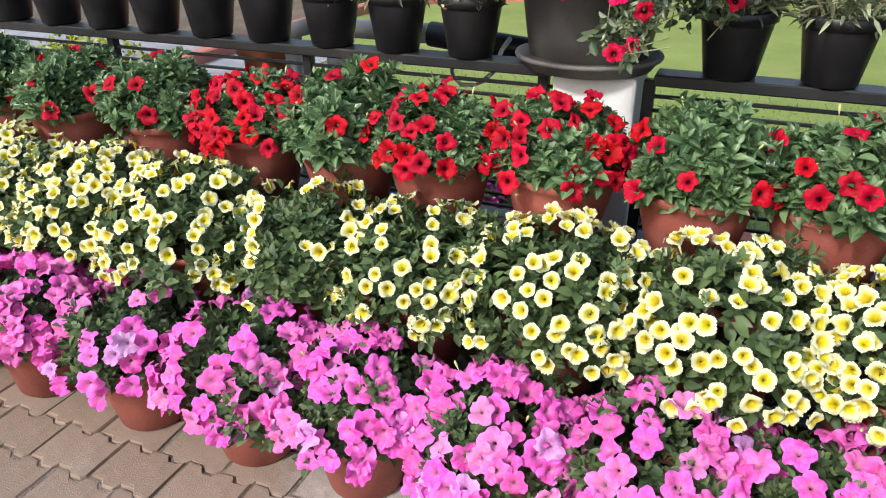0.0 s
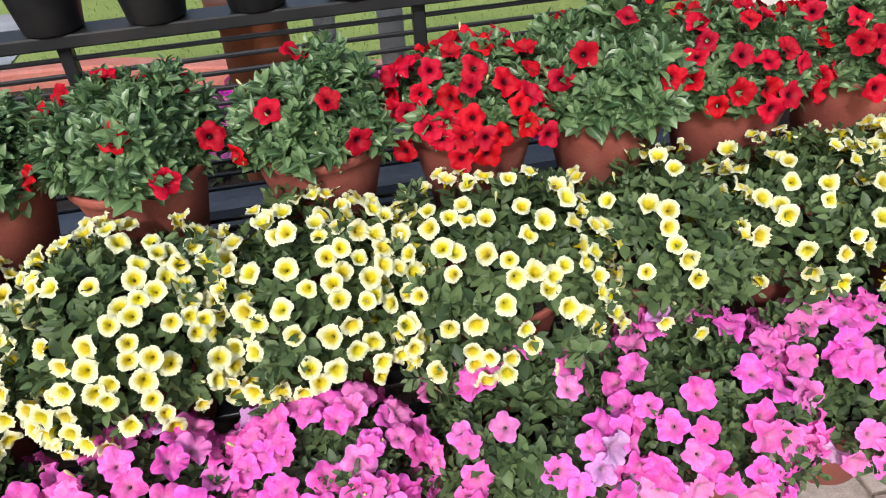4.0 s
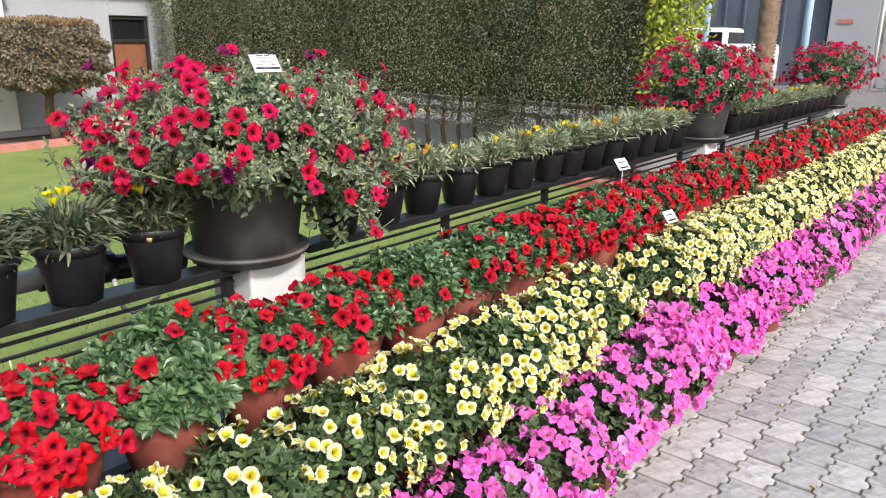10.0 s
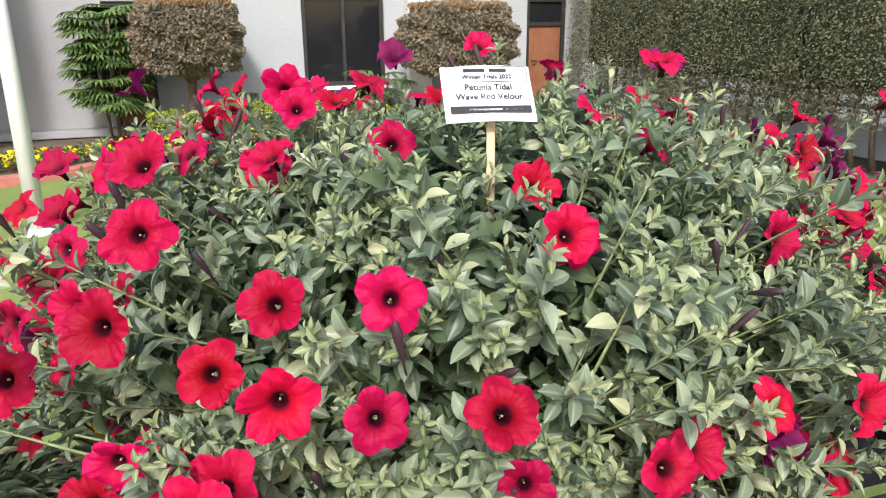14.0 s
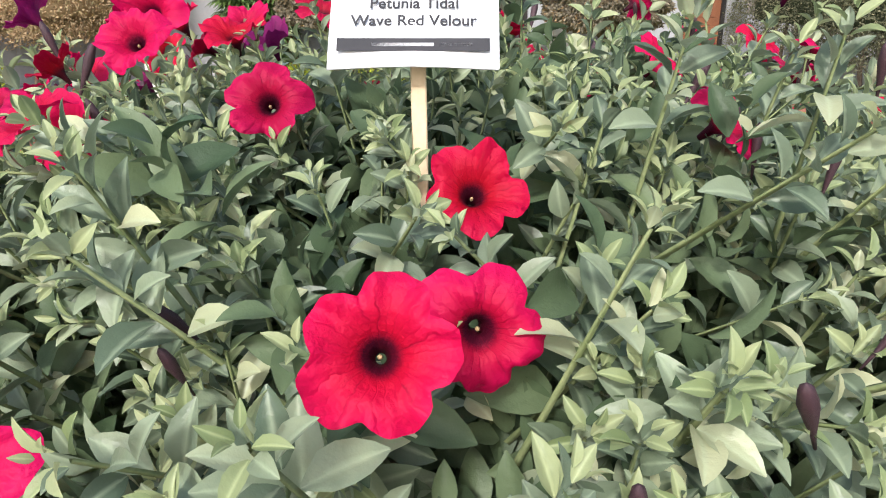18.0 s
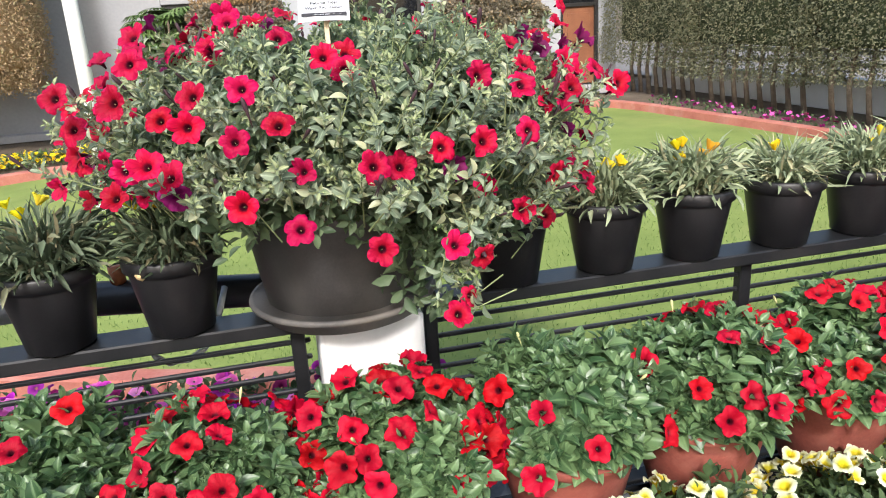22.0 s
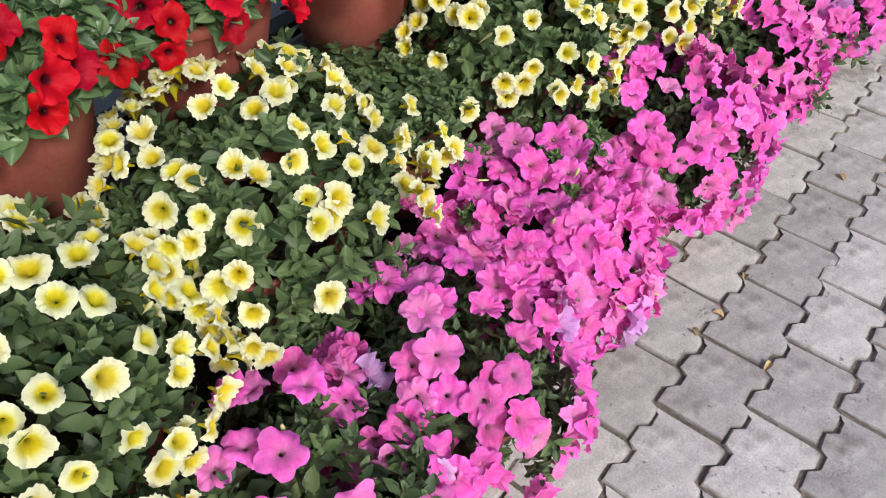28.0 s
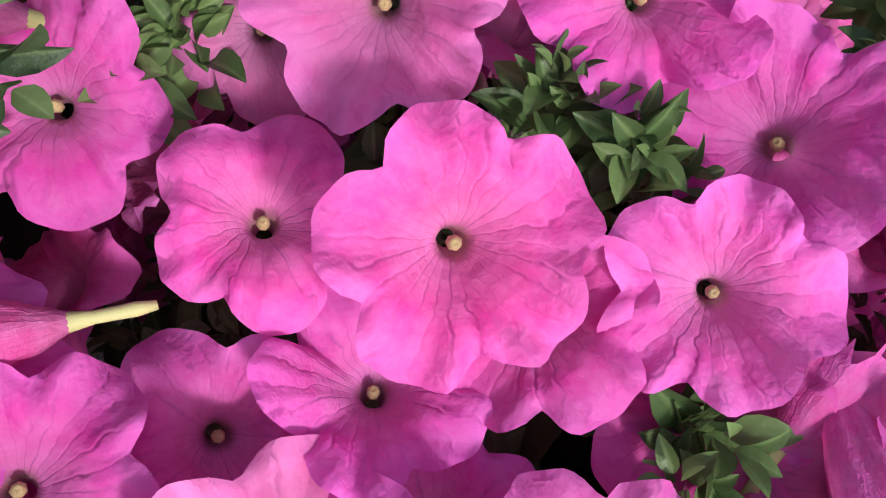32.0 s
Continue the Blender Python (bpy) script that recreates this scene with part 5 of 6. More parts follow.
# the head of blooms that the walk ends over
HEAD = [(1.5, -0.782, 0.443), (1.52, -0.829, 0.467), (1.529, -0.852, 0.437), (1.56, -0.883, 0.449), (1.489, -0.831, 0.426), (1.606, -0.868, 0.452), (1.418, -0.754, 0.443), (1.416, -0.788, 0.442),
        (1.484, -0.717, 0.439), (1.558, -0.769, 0.458), (1.54, -0.737, 0.433), (1.612, -0.819, 0.458), (1.435, -0.848, 0.437), (1.451, -0.872, 0.446), (1.546, -0.941, 0.442), (1.483, -0.908, 0.437),
        (1.508, -0.949, 0.443), (1.456, -0.934, 0.44), (1.413, -0.879, 0.438), (1.655, -0.827, 0.453), (1.651, -0.924, 0.438), (1.563, -1.005, 0.432), (1.39, -0.83, 0.432), (1.575, -0.714, 0.453), (1.63, -0.957, 0.435),
        (1.645, -0.989, 0.425), (1.6, -0.985, 0.42), (1.375, -0.9, 0.42), (1.42, -0.94, 0.422), (1.452, -0.812, 0.424), (1.542, -0.905, 0.424), (1.47, -0.87, 0.42)]
YELLOW_HEAD = [(1.387, -0.655, 0.556), (1.408, -0.709, 0.514), (1.358, -0.71, 0.484), (1.306, -0.712, 0.465), (1.506, -0.693, 0.496), (1.324, -0.629, 0.553), (1.592, -0.724, 0.492), (1.413, -0.731, 0.482), (1.351, -0.58, 0.545)]
HEAD_LEFT = [(1.335, -0.768, 0.360), (1.354, -0.717, 0.360), (1.376, -0.771, 0.355), (1.308, -0.760, 0.350), (1.345, -0.798, 0.345), (1.369, -0.745, 0.370), (1.365, -0.821, 0.350), (1.373, -0.674, 0.360)]
HEAD_LEFT = [(x, y, z + 0.035) for x, y, z in HEAD_LEFT]
YELLOW_HEAD = [(x, y + 0.004, z + 0.026) for x, y, z in YELLOW_HEAD]
SKIP = [((1.5, -0.83, 0.453), 0.135), ((1.45, -0.88, 0.66), 0.2), ((1.40, -0.92, 0.76), 0.16)]
Y_RED, Y_YEL, Y_PINK = -0.32, -0.63, -0.915
step = 0.355
for row, kind, y, z, full in ((RED_ROW, "red", Y_RED, STEP2, 62), (YEL_ROW, "yellow", Y_YEL, STEP1, 175), (PINK_ROW, "pink", Y_PINK, DRIVE_Z, 105)):
    for x, count in row:
        count = int(count * {"red": 1.75, "yellow": 3.7, "pink": 3.1}[kind])
        fine = (kind == "pink" and 1.0 < x < 2.1) or (kind == "yellow" and 0.9 < x < 2.0)
        back = 0.115 if kind == "yellow" and abs(x - 1.45) < 0.02 else 0.05 if kind == "yellow" and x > 1.1 else 0.0
        potted(kind, x, y + back + rng.normal(0, 0.01), z, count, rng, True, fine, skip=SKIP + ([((1.14, -0.89, 0.48), 0.14)] if kind == "yellow" else []), extra=(HEAD if kind == "pink" and abs(x - 1.5) < 0.02 else HEAD_LEFT if kind == "pink" and abs(x - 1.16) < 0.02 else YELLOW_HEAD if kind == "yellow" and abs(x - 1.45) < 0.02 else ()), small=kind == "yellow" and abs(x - 1.45) < 0.03)
    x = row[-1][0] + step
    while x < ROW_END:
        near = x < 3.5
        potted(kind, x + rng.normal(0, 0.012), y + rng.normal(0, 0.012), z, full, rng, near, size_k=1.08 if kind == "yellow" else 1.0)
        x += step

# withered trumpets under the last head of blooms
FOLDED = bloom_mesh("spent_bloom", PINK, 190, 40, 8, 0.3, 0.5, 0.3, 2.3, False, 0.5, 0.12)
SPENT_TUBE = lathe_mesh("tube", [(0.1, -2.0), (0.16, -1.6), (0.14, -0.8), (0.22, -0.3), (0.3, 0.0)], BUD_PALE, 10)
host = [o for o in scene.objects if o.name.startswith("potted_petunia") and abs(o.location.x - 1.5) < 0.03 and o.location.y < -0.8][0]
for foot, tip in (((1.519, -0.724, 0.402), (1.494, -0.697, 0.414)), ((1.469, -0.779, 0.398), (1.445, -0.764, 0.405)), ((1.535, -0.925, 0.392), (1.55, -0.922, 0.398)), ((1.575, -0.915, 0.398), (1.566, -0.925, 0.402))):
    a, b = Vector(foot) + Vector((0, 0, 0.033)), Vector(tip) + Vector((0, 0, 0.033))
    inv = host.matrix_world.inverted()
    m = inv @ aim(b, b - a, 0.0125, 0.4)
    sp = use("spent_bloom", FOLDED, host, m, "withered folded pink bloom")
    use("tube", SPENT_TUBE, sp, Matrix.Identity(4), "cream green flower tube")

# green shoots that stand between the blooms of that head
rng = np.random.default_rng(600)
tips = np.array([(1.69, -0.865, 0.456), (1.665, -0.888, 0.452), (1.64, -0.9, 0.444), (1.372, -0.797, 0.43), (1.575, -0.82, 0.446), (1.583, -0.847, 0.45), (1.525, -0.722, 0.44), (1.565, -0.722, 0.44), (1.53, -0.905, 0.432)])
tips = np.repeat(tips, 4, 0) + rng.normal(0, 0.005, (36, 3))
V, F = shoots(rng, tips, rng.normal(0, 0.3, (36, 3)) + np.array((0, 0, 1)), 6, 0.0055, 0.021, 0.0105, FINE_V, FINE_F)
tagged(use("young_foliage", np_mesh("young_foliage", V, F, LEAF_PINKTIP, {"rib": np.tile(FINE_RIB, len(V) // len(FINE_V))}), host, host.matrix_world.inverted(), "small bright green shoots"), kind="stuff")

# ---- the large planters on the pillars ----
# flowers seen one by one from close by: place, facing
CLOSE = [(-0.506, -0.146, 1.59), (-0.511, -0.215, 1.547), (-0.423, -0.324, 1.444), (-0.33, -0.285, 1.498), (-0.19, -0.302, 1.54), (-0.354, 0.135, 1.622), (-0.352, -0.317, 1.415), (-0.08, -0.34, 1.349), (-0.542, -0.248, 1.488), (-0.467, -0.287, 1.457), (-0.415, -0.24, 1.487), (-0.149, -0.242, 1.513), (-0.132, -0.114, 1.536), (-0.392, 0.032, 1.545), (-0.253, 0.003, 1.569), (-0.35, 0.066, 1.607), (-0.488, -0.366, 1.397), (-0.279, -0.39, 1.446), (-0.347, -0.469, 1.337), (-0.006, -0.351, 1.377), (0.061, -0.38, 1.385), (-0.131, -0.376, 1.361), (-0.003, -0.397, 1.212), (-0.133, -0.407, 1.224), (-0.265, -0.408, 1.278), (0.018, 0.173, 1.52), (0.138, -0.399, 1.398), (0.093, -0.281, 1.285), (0.167, -0.272, 1.224), (0.243, -0.197, 1.188), (-0.003, -0.394, 1.08), (0.417, -0.176, 1.439), (0.337, -0.087, 1.49), (0.152, -0.328, 1.469), (0.108, -0.207, 1.481), (-0.616, -0.229, 1.449), (-0.574, -0.215, 1.321), (-0.62, -0.286, 1.506)]
PLANTER_PROFILE = [(0.165, 0.0), (0.178, 0.012), (0.192, 0.09), (0.222, 0.29), (0.228, 0.335), (0.246, 0.342), (0.248, 0.372), (0.24, 0.378), (0.228, 0.374), (0.215, 0.335), (0.2, 0.33)]
SAUCER_PROFILE = [(0.17, 0.0), (0.195, 0.004), (0.212, 0.028), (0.222, 0.034), (0.224, 0.042), (0.214, 0.044), (0.202, 0.03), (0.19, 0.012), (0.0, 0.012)]


def big_planter(x, label, seed, flowers, fine, mirror=1.0):
    rng = np.random.default_rng(seed)
    sc = thing("planter_saucer", (x, 0.12, 0.93), "round dusty dark grey plastic saucer on the pillar", "saucer", "planter saucers")
    use("dish", lathe_mesh("dish", SAUCER_PROFILE, SAUCER, 48), sc)
    use("rim", lathe_mesh("rim", [(0.212, 0.03), (0.224, 0.034), (0.227, 0.04), (0.224, 0.047), (0.216, 0.0475), (0.212, 0.043)], SAUCER, 48), sc)
    t = thing("planter", (x, 0.12, 0.943), label, "planter", "large planters on pillars")
    use("tub", lathe_mesh("tub", PLANTER_PROFILE, PLANTER, 48), t)
    use("soil", lathe_mesh("soil", [(0.0, 0.33), (0.1, 0.335), (0.212, 0.325)], SOIL, 24), t)
    n = 1450 if fine else 330
    tall = 1.0 if fine else 1.3
    a = rng.uniform(0, 2 * math.pi, n)
    z = 1 - rng.uniform(0, 1, n) ** 0.8 * 1.35
    r = np.maximum(0, 1 - np.abs(z) ** 2.6) ** (1 / 2.6) * np.where(z < 0, 1 + 0.35 * z, 1)
    flat = rng.uniform(0, 1, n) < 0.42
    r = np.where(flat, 0.97 * np.sqrt(rng.uniform(0, 1, n)), r)
    z = np.where(flat, (1 - r ** 2.6) ** (1 / 2.6), z)
    u = np.stack([r * np.cos(a), r * np.sin(a), z], 1)
    lump = 1 + 0.07 * np.sin(a * 3 + seed) + 0.06 * np.sin(a * 5 + z * 4) + rng.normal(0, 0.05, n)
    droop = np.where((u[:, 0] * mirror > 0.25) & (z < 0), 1.3, np.where(u[:, 0] * mirror < -0.55, 0.4, 0.1))
    stray = rng.uniform(0, 1, n) < 0.18
    lump = lump + stray * rng.uniform(0.04, 0.24, n)
    T = u * np.array((0.53, 0.46, 1)) * lump[:, None] + np.array((0.06 if fine else 0.0, 0, 0))
    T[:, 2] = 0.34 + np.where(z > 0, z * 0.28 * tall, z * 0.25 * droop) + rng.normal(0, 0.015, n) + stray * rng.uniform(0.0, 0.08, n) * (z > 0)
    T[:, 2] += 0.05 * ((z < 0.1) & (u[:, 0] * mirror < 0.25) & (u[:, 1] < 0))
    A = u * np.array((1, 1, 0.5)) + np.array((0, -0.05, 0.65)) + rng.normal(0, 0.28, (n, 3))
    if fine:
        # a tail of shoots that hangs before the pillar
        m = 30
        w = rng.uniform(0, 1, (m, 1)) ** 0.8
        tail = np.array((0.24, -0.36, 0.3)) * (1 - w) + np.array((0.165, -0.485, 0.14)) * w + rng.normal(0, 0.02, (m, 3))
        T = np.concatenate([T, tail])
        A = np.concatenate([A, np.array((-0.25, -0.4, -0.25)) + rng.normal(0, 0.28, (m, 3))])
        u = np.concatenate([u, unit(np.array((0.3, -0.8, -0.4)) + rng.normal(0, 0.1, (m, 3)))])
        # shoots leave room before the open flowers
        c = np.array(CLOSE) - np.array((x, 0.12, 0.943))
        f = unit(np.stack([(c[:, 0] - 0.06) * 0.6, np.full(len(c), -0.75), np.full(len(c), 0.35)], 1))
        d = T[:, None, :] - c[None]
        along = (d * f[None]).sum(2)
        side = np.linalg.norm(d - along[..., None] * f[None], axis=2)
        keep = ~((side < 0.036) & (along > -0.012)).any(1)
        keep &= ~((np.abs(T[:, 0]) < 0.07) & (T[:, 2] > 0.615) & (T[:, 1] < -0.08) & (T[:, 1] > -0.3))
        T, A, u = T[keep], A[keep], u[keep]
        n = len(T)
    tv, tf = (FINE_V, FINE_F) if fine else (LEAF_V, LEAF_F)
    main = shoots(rng, T, A, 5 if fine else 4, 0.014, 0.0275, 0.014, tv, tf)
    use("foliage", np_mesh("foliage", *main, LEAF_VEL, {"rib": np.tile(FINE_RIB, len(main[0]) // len(FINE_V))} if fine else None), t)
    tips = shoots(rng, T + unit(A) * 0.012, A, 3, 0.006, 0.016, 0.0065, tv, tf, 0.4)
    use("young_foliage", np_mesh("young_foliage", *tips, LEAF_TIP, {"rib": np.tile(FINE_RIB, len(tips[0]) // len(FINE_V))} if fine else None), t, label="pale young shoots")
    # under-storey of darker leaves, the shade below the shoots put into their colour
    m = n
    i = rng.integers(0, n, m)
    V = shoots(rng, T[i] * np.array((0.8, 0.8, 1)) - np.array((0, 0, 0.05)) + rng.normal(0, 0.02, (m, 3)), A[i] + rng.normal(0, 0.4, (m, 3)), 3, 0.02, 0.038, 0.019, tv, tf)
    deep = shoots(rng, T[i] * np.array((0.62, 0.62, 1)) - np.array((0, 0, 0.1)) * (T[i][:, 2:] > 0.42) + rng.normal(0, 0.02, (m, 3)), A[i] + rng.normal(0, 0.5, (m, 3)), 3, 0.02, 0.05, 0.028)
    use("inner_foliage", np_mesh("inner_foliage", *join(V, deep), LEAF_INNER_SHADE), t)
    # stems out of the tub
    sv, sf = [], []
    k = 0
    An = unit(A)
    for j in range(0, n, 1 if fine else 3):
        tip = T[j]
        foot = tip - An[j] * 0.13
        side = np.cross(An[j], (0.3, 0.2, 0.9))
        side = side / np.linalg.norm(side) * 0.0016
        up = np.cross(An[j], side)
        for p, wdt in ((foot, 1.3), (tip, 0.6)):
            sv += [p + side * wdt, p - 0.5 * side * wdt + 0.87 * up * wdt, p - 0.5 * side * wdt - 0.87 * up * wdt]
        for q in range(3):
            sf += [(k + q, k + (q + 1) % 3, k + 3 + (q + 1) % 3), (k + q, k + 3 + (q + 1) % 3, k + 3 + q)]
        k += 6
    tagged(use("stem", np_mesh("stem", sv, sf, STEM), t), kind="stuff")
    return t, T, u, rng


t, T, u, rng = big_planter(-0.165, "large dark grey planter with a sprawling velvet-red petunia", 301, 120, True)
base = Vector((-0.165, 0.12, 0.943))
placed = [Vector(c) for c in CLOSE]


def velour_bloom(p, f, size, purple=False):
    key = "purple" if purple else "velour_fine"
    m = aim(p - base, f, size, rng.uniform(0, 6.28))
    b = use("bloom", BLOOMS[key][int(rng.integers(0, len(BLOOMS[key])))], t, m, "faded purple bloom" if purple else "")
    if not purple:
        s = use("stamen", STAMEN, b, Matrix.Translation((0, 0, -0.18)) @ Matrix.Diagonal((0.42, 0.42, 0.75, 1)))
    return b


for c in placed:
    d = c - Vector((-0.125, 0.15, 1.15))
    velour_bloom(c, Vector((d.x * 0.6, -0.75 + rng.normal(0, 0.1), 0.35 + rng.normal(0, 0.12))), (0.0245 if c.z > 1.525 and c.y < -0.25 else 0.0285) * rng.uniform(0.93, 1.07))
count = tries = 0
while count < 175 and tries < 9000:
    tries += 1
    j = int(rng.integers(0, len(T)))
    p = base + Vector(T[j]) + Vector(u[j]) * 0.042
    if math.hypot((T[j][0] - 0.06) / 0.53, T[j][1] / 0.46) > 1.13:
        continue
    dens = 0.25 + 0.5 * (1 - max(0.0, u[j][2])) + 0.5 * (abs(u[j][0]) > 0.5)
    if p.y < 0.1 and abs(p.x + 0.15) < 0.33:
        dens *= 0.25
    if abs(p.x + 0.161) < 0.1 and p.z > 1.54 and p.y < 0.02:
        continue
    if rng.uniform() > dens or any((p - q).length < 0.05 for q in placed):
        continue
    placed.append(p)
    f = Vector(u[j]) * 0.8 + Vector((0, -0.45, 0.25)) + Vector(rng.normal(0, 0.3, 3))
    velour_bloom(p, f, 0.028 * rng.uniform(0.8, 1.12), rng.uniform() < 0.09)
    count += 1
for k in range(120):
    j = int(rng.integers(0, len(T)))
    p = Vector(T[j]) + Vector(u[j]) * 0.02
    if abs(p.x) < 0.1 and p.z > 0.54 and p.y < -0.05:
        continue
    use("bud", BUD_ME, t, aim(p, Vector(u[j]) * 0.7 + Vector((0, -0.1, 0.6)) + Vector(rng.normal(0, 0.35, 3)), rng.uniform(0.017, 0.03), 0), label="dark closed bud")

for x, seed in ((4.14, 311), (8.2, 312)):
    t2, T2, u2, rng2 = big_planter(x, "large dark grey planter of velvet-red petunia further along the railing", seed, 90, False, -1)
    ms = []
    for k in range(430):
        j = int(rng2.integers(0, len(T2)))
        ms.append(aim(Vector(T2[j]) + Vector(u2[j]) * 0.02, Vector(u2[j]) * 0.8 + Vector((-0.2, -0.4, 0.25)) + Vector(rng2.normal(0, 0.3, 3)), 0.026 * rng2.uniform(0.85, 1.1), rng2.uniform(0, 6)))
    tagged(use("bloom", joined_blooms("velour_blooms", FAR["velour"], ms, VELOUR), t2), kind="stuff")

# ---- black pots with gazanias on the rail ----
RAILPOT = pot_mesh("rail_pot", 0.102, 0.072, 0.188, PLASTIC, 0.01, 0.028)
RAILSOIL = lathe_mesh("soil", [(0.0, 0.0), (0.08, -0.002)], SOIL, 16)


def gazania_mesh(seed, n=150, length=0.1, mat=LEAF_GAZ):
    rng = np.random.default_rng(seed)
    a = rng.uniform(0, 6.28, n)
    el = rng.uniform(0.1, 1.35, n)
    r0 = rng.uniform(0.0, 0.07, n)
    P = np.stack([r0 * np.cos(a), r0 * np.sin(a), rng.uniform(0, 0.05, n)], 1)
    D = np.stack([np.cos(a) * np.cos(el), np.sin(a) * np.cos(el), np.sin(el)], 1) + rng.normal(0, 0.15, (n, 3))
    S1 = leaves(P, D, np.tile((0, 0, 1.0), (n, 1)) + 0.4 * rng.normal(size=(n, 3)), length * rng.uniform(0.6, 1.4, n), 0.0062, STRAP_V, STRAP_F)
    m = n
    a = rng.uniform(0, 6.28, m)
    r0 = rng.uniform(0.02, 0.1, m)
    P = np.stack([r0 * np.cos(a), r0 * np.sin(a), rng.uniform(0.02, 0.1, m)], 1)
    D = np.stack([np.cos(a), np.sin(a), rng.uniform(-0.6, 1.4, m)], 1) + rng.normal(0, 0.3, (m, 3))
    S2 = leaves(P, D, np.tile((0, 0, 1.0), (m, 1)) + 0.5 * rng.normal(size=(m, 3)), length * 0.55, 0.011, LEAF_V, LEAF_F)
    return np_mesh("foliage", *join(S1, S2), mat)


GAZ = [gazania_mesh(400 + k, 300, 0.095) for k in range(4)]
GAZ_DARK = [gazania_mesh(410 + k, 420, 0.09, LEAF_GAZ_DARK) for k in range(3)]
GAZ_BLOOM = [bloom_mesh("gazania_bloom", mat, 420 + k, 40, 5, 0.06, 0.5, 0.3, cup, False, 0.8) for k, (mat, cup) in enumerate(((GAZANIA, 0.6), (GAZANIA, 0.95), (GAZ_ORANGE, 1.2)))]


def rail_pot(x, flowers, rng):
    e = thing("rail_pot", Matrix.Translation((x, 0.085, 0.942)) @ Matrix.Rotation(rng.uniform(0, 6.28), 4, "Z"), "black plastic pot of gazania " + ("with yellow half-closed flowers" if flowers else "in leaf") + " on the rail",
              "potted plant", "black pots on the rail")
    use("pot", RAILPOT, e)
    use("soil", RAILSOIL, e, Matrix.Translation((0, 0, 0.164)))
    s = rng.uniform(0.95, 1.2)
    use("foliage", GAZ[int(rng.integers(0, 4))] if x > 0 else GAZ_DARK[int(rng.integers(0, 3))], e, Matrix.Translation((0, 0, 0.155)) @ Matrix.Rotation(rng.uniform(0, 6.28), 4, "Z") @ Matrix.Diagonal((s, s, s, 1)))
    for k in range(flowers):
        a = rng.uniform(0, 6.28)
        r = rng.uniform(0.01, 0.07)
        p = Vector((r * math.cos(a), r * math.sin(a), 0.155 + (rng.uniform(0.08, 0.14) if x > 0 else rng.uniform(0.13, 0.19))))
        use("bloom", GAZ_BLOOM[int(rng.integers(0, 3 if x > 0 else 2))], e, aim(p, (0.4 * math.cos(a), 0.4 * math.sin(a) - 0.2, 1), rng.uniform(0.015, 0.021), rng.uniform(0, 6)))
        part("stalk", tube_bm([(p.x * 0.5, p.y * 0.5, 0.15), p - Vector((0, 0, 0.008))], 0.0016, 5), STEM, e)
    if rng.uniform() < 0.5:
        part("dry_head", lathe_bm([(0.0, -0.012), (0.012, -0.004), (0.016, 0.006), (0.004, 0.012)], 9, 0.2), DRY, e, "dry brown flower head").matrix_local = Matrix.Translation((0.09, 0.03, 0.16))


rng = np.random.default_rng(88)
xs = [-3.1, -2.83, -2.58, -2.31, -2.06, -1.81, -1.56, -1.31, -1.05, -0.80, -0.54]
for x in xs:
    rail_pot(x, 4 if x > -1.2 else 0, rng)
for i, x in enumerate([0.25, 0.51, 0.76, 1.03, 1.29, 1.54, 1.82, 2.06, 2.30, 2.55, 2.80, 3.05, 3.3, 3.55]):
    rail_pot(x, (2, 3, 6, 1, 2, 6, 5, 4, 4, 4, 4, 3, 3, 3)[i], rng)
for i in range(13):
    rail_pot(4.72 + 0.255 * i, 3, rng)

# ---- plant labels ----


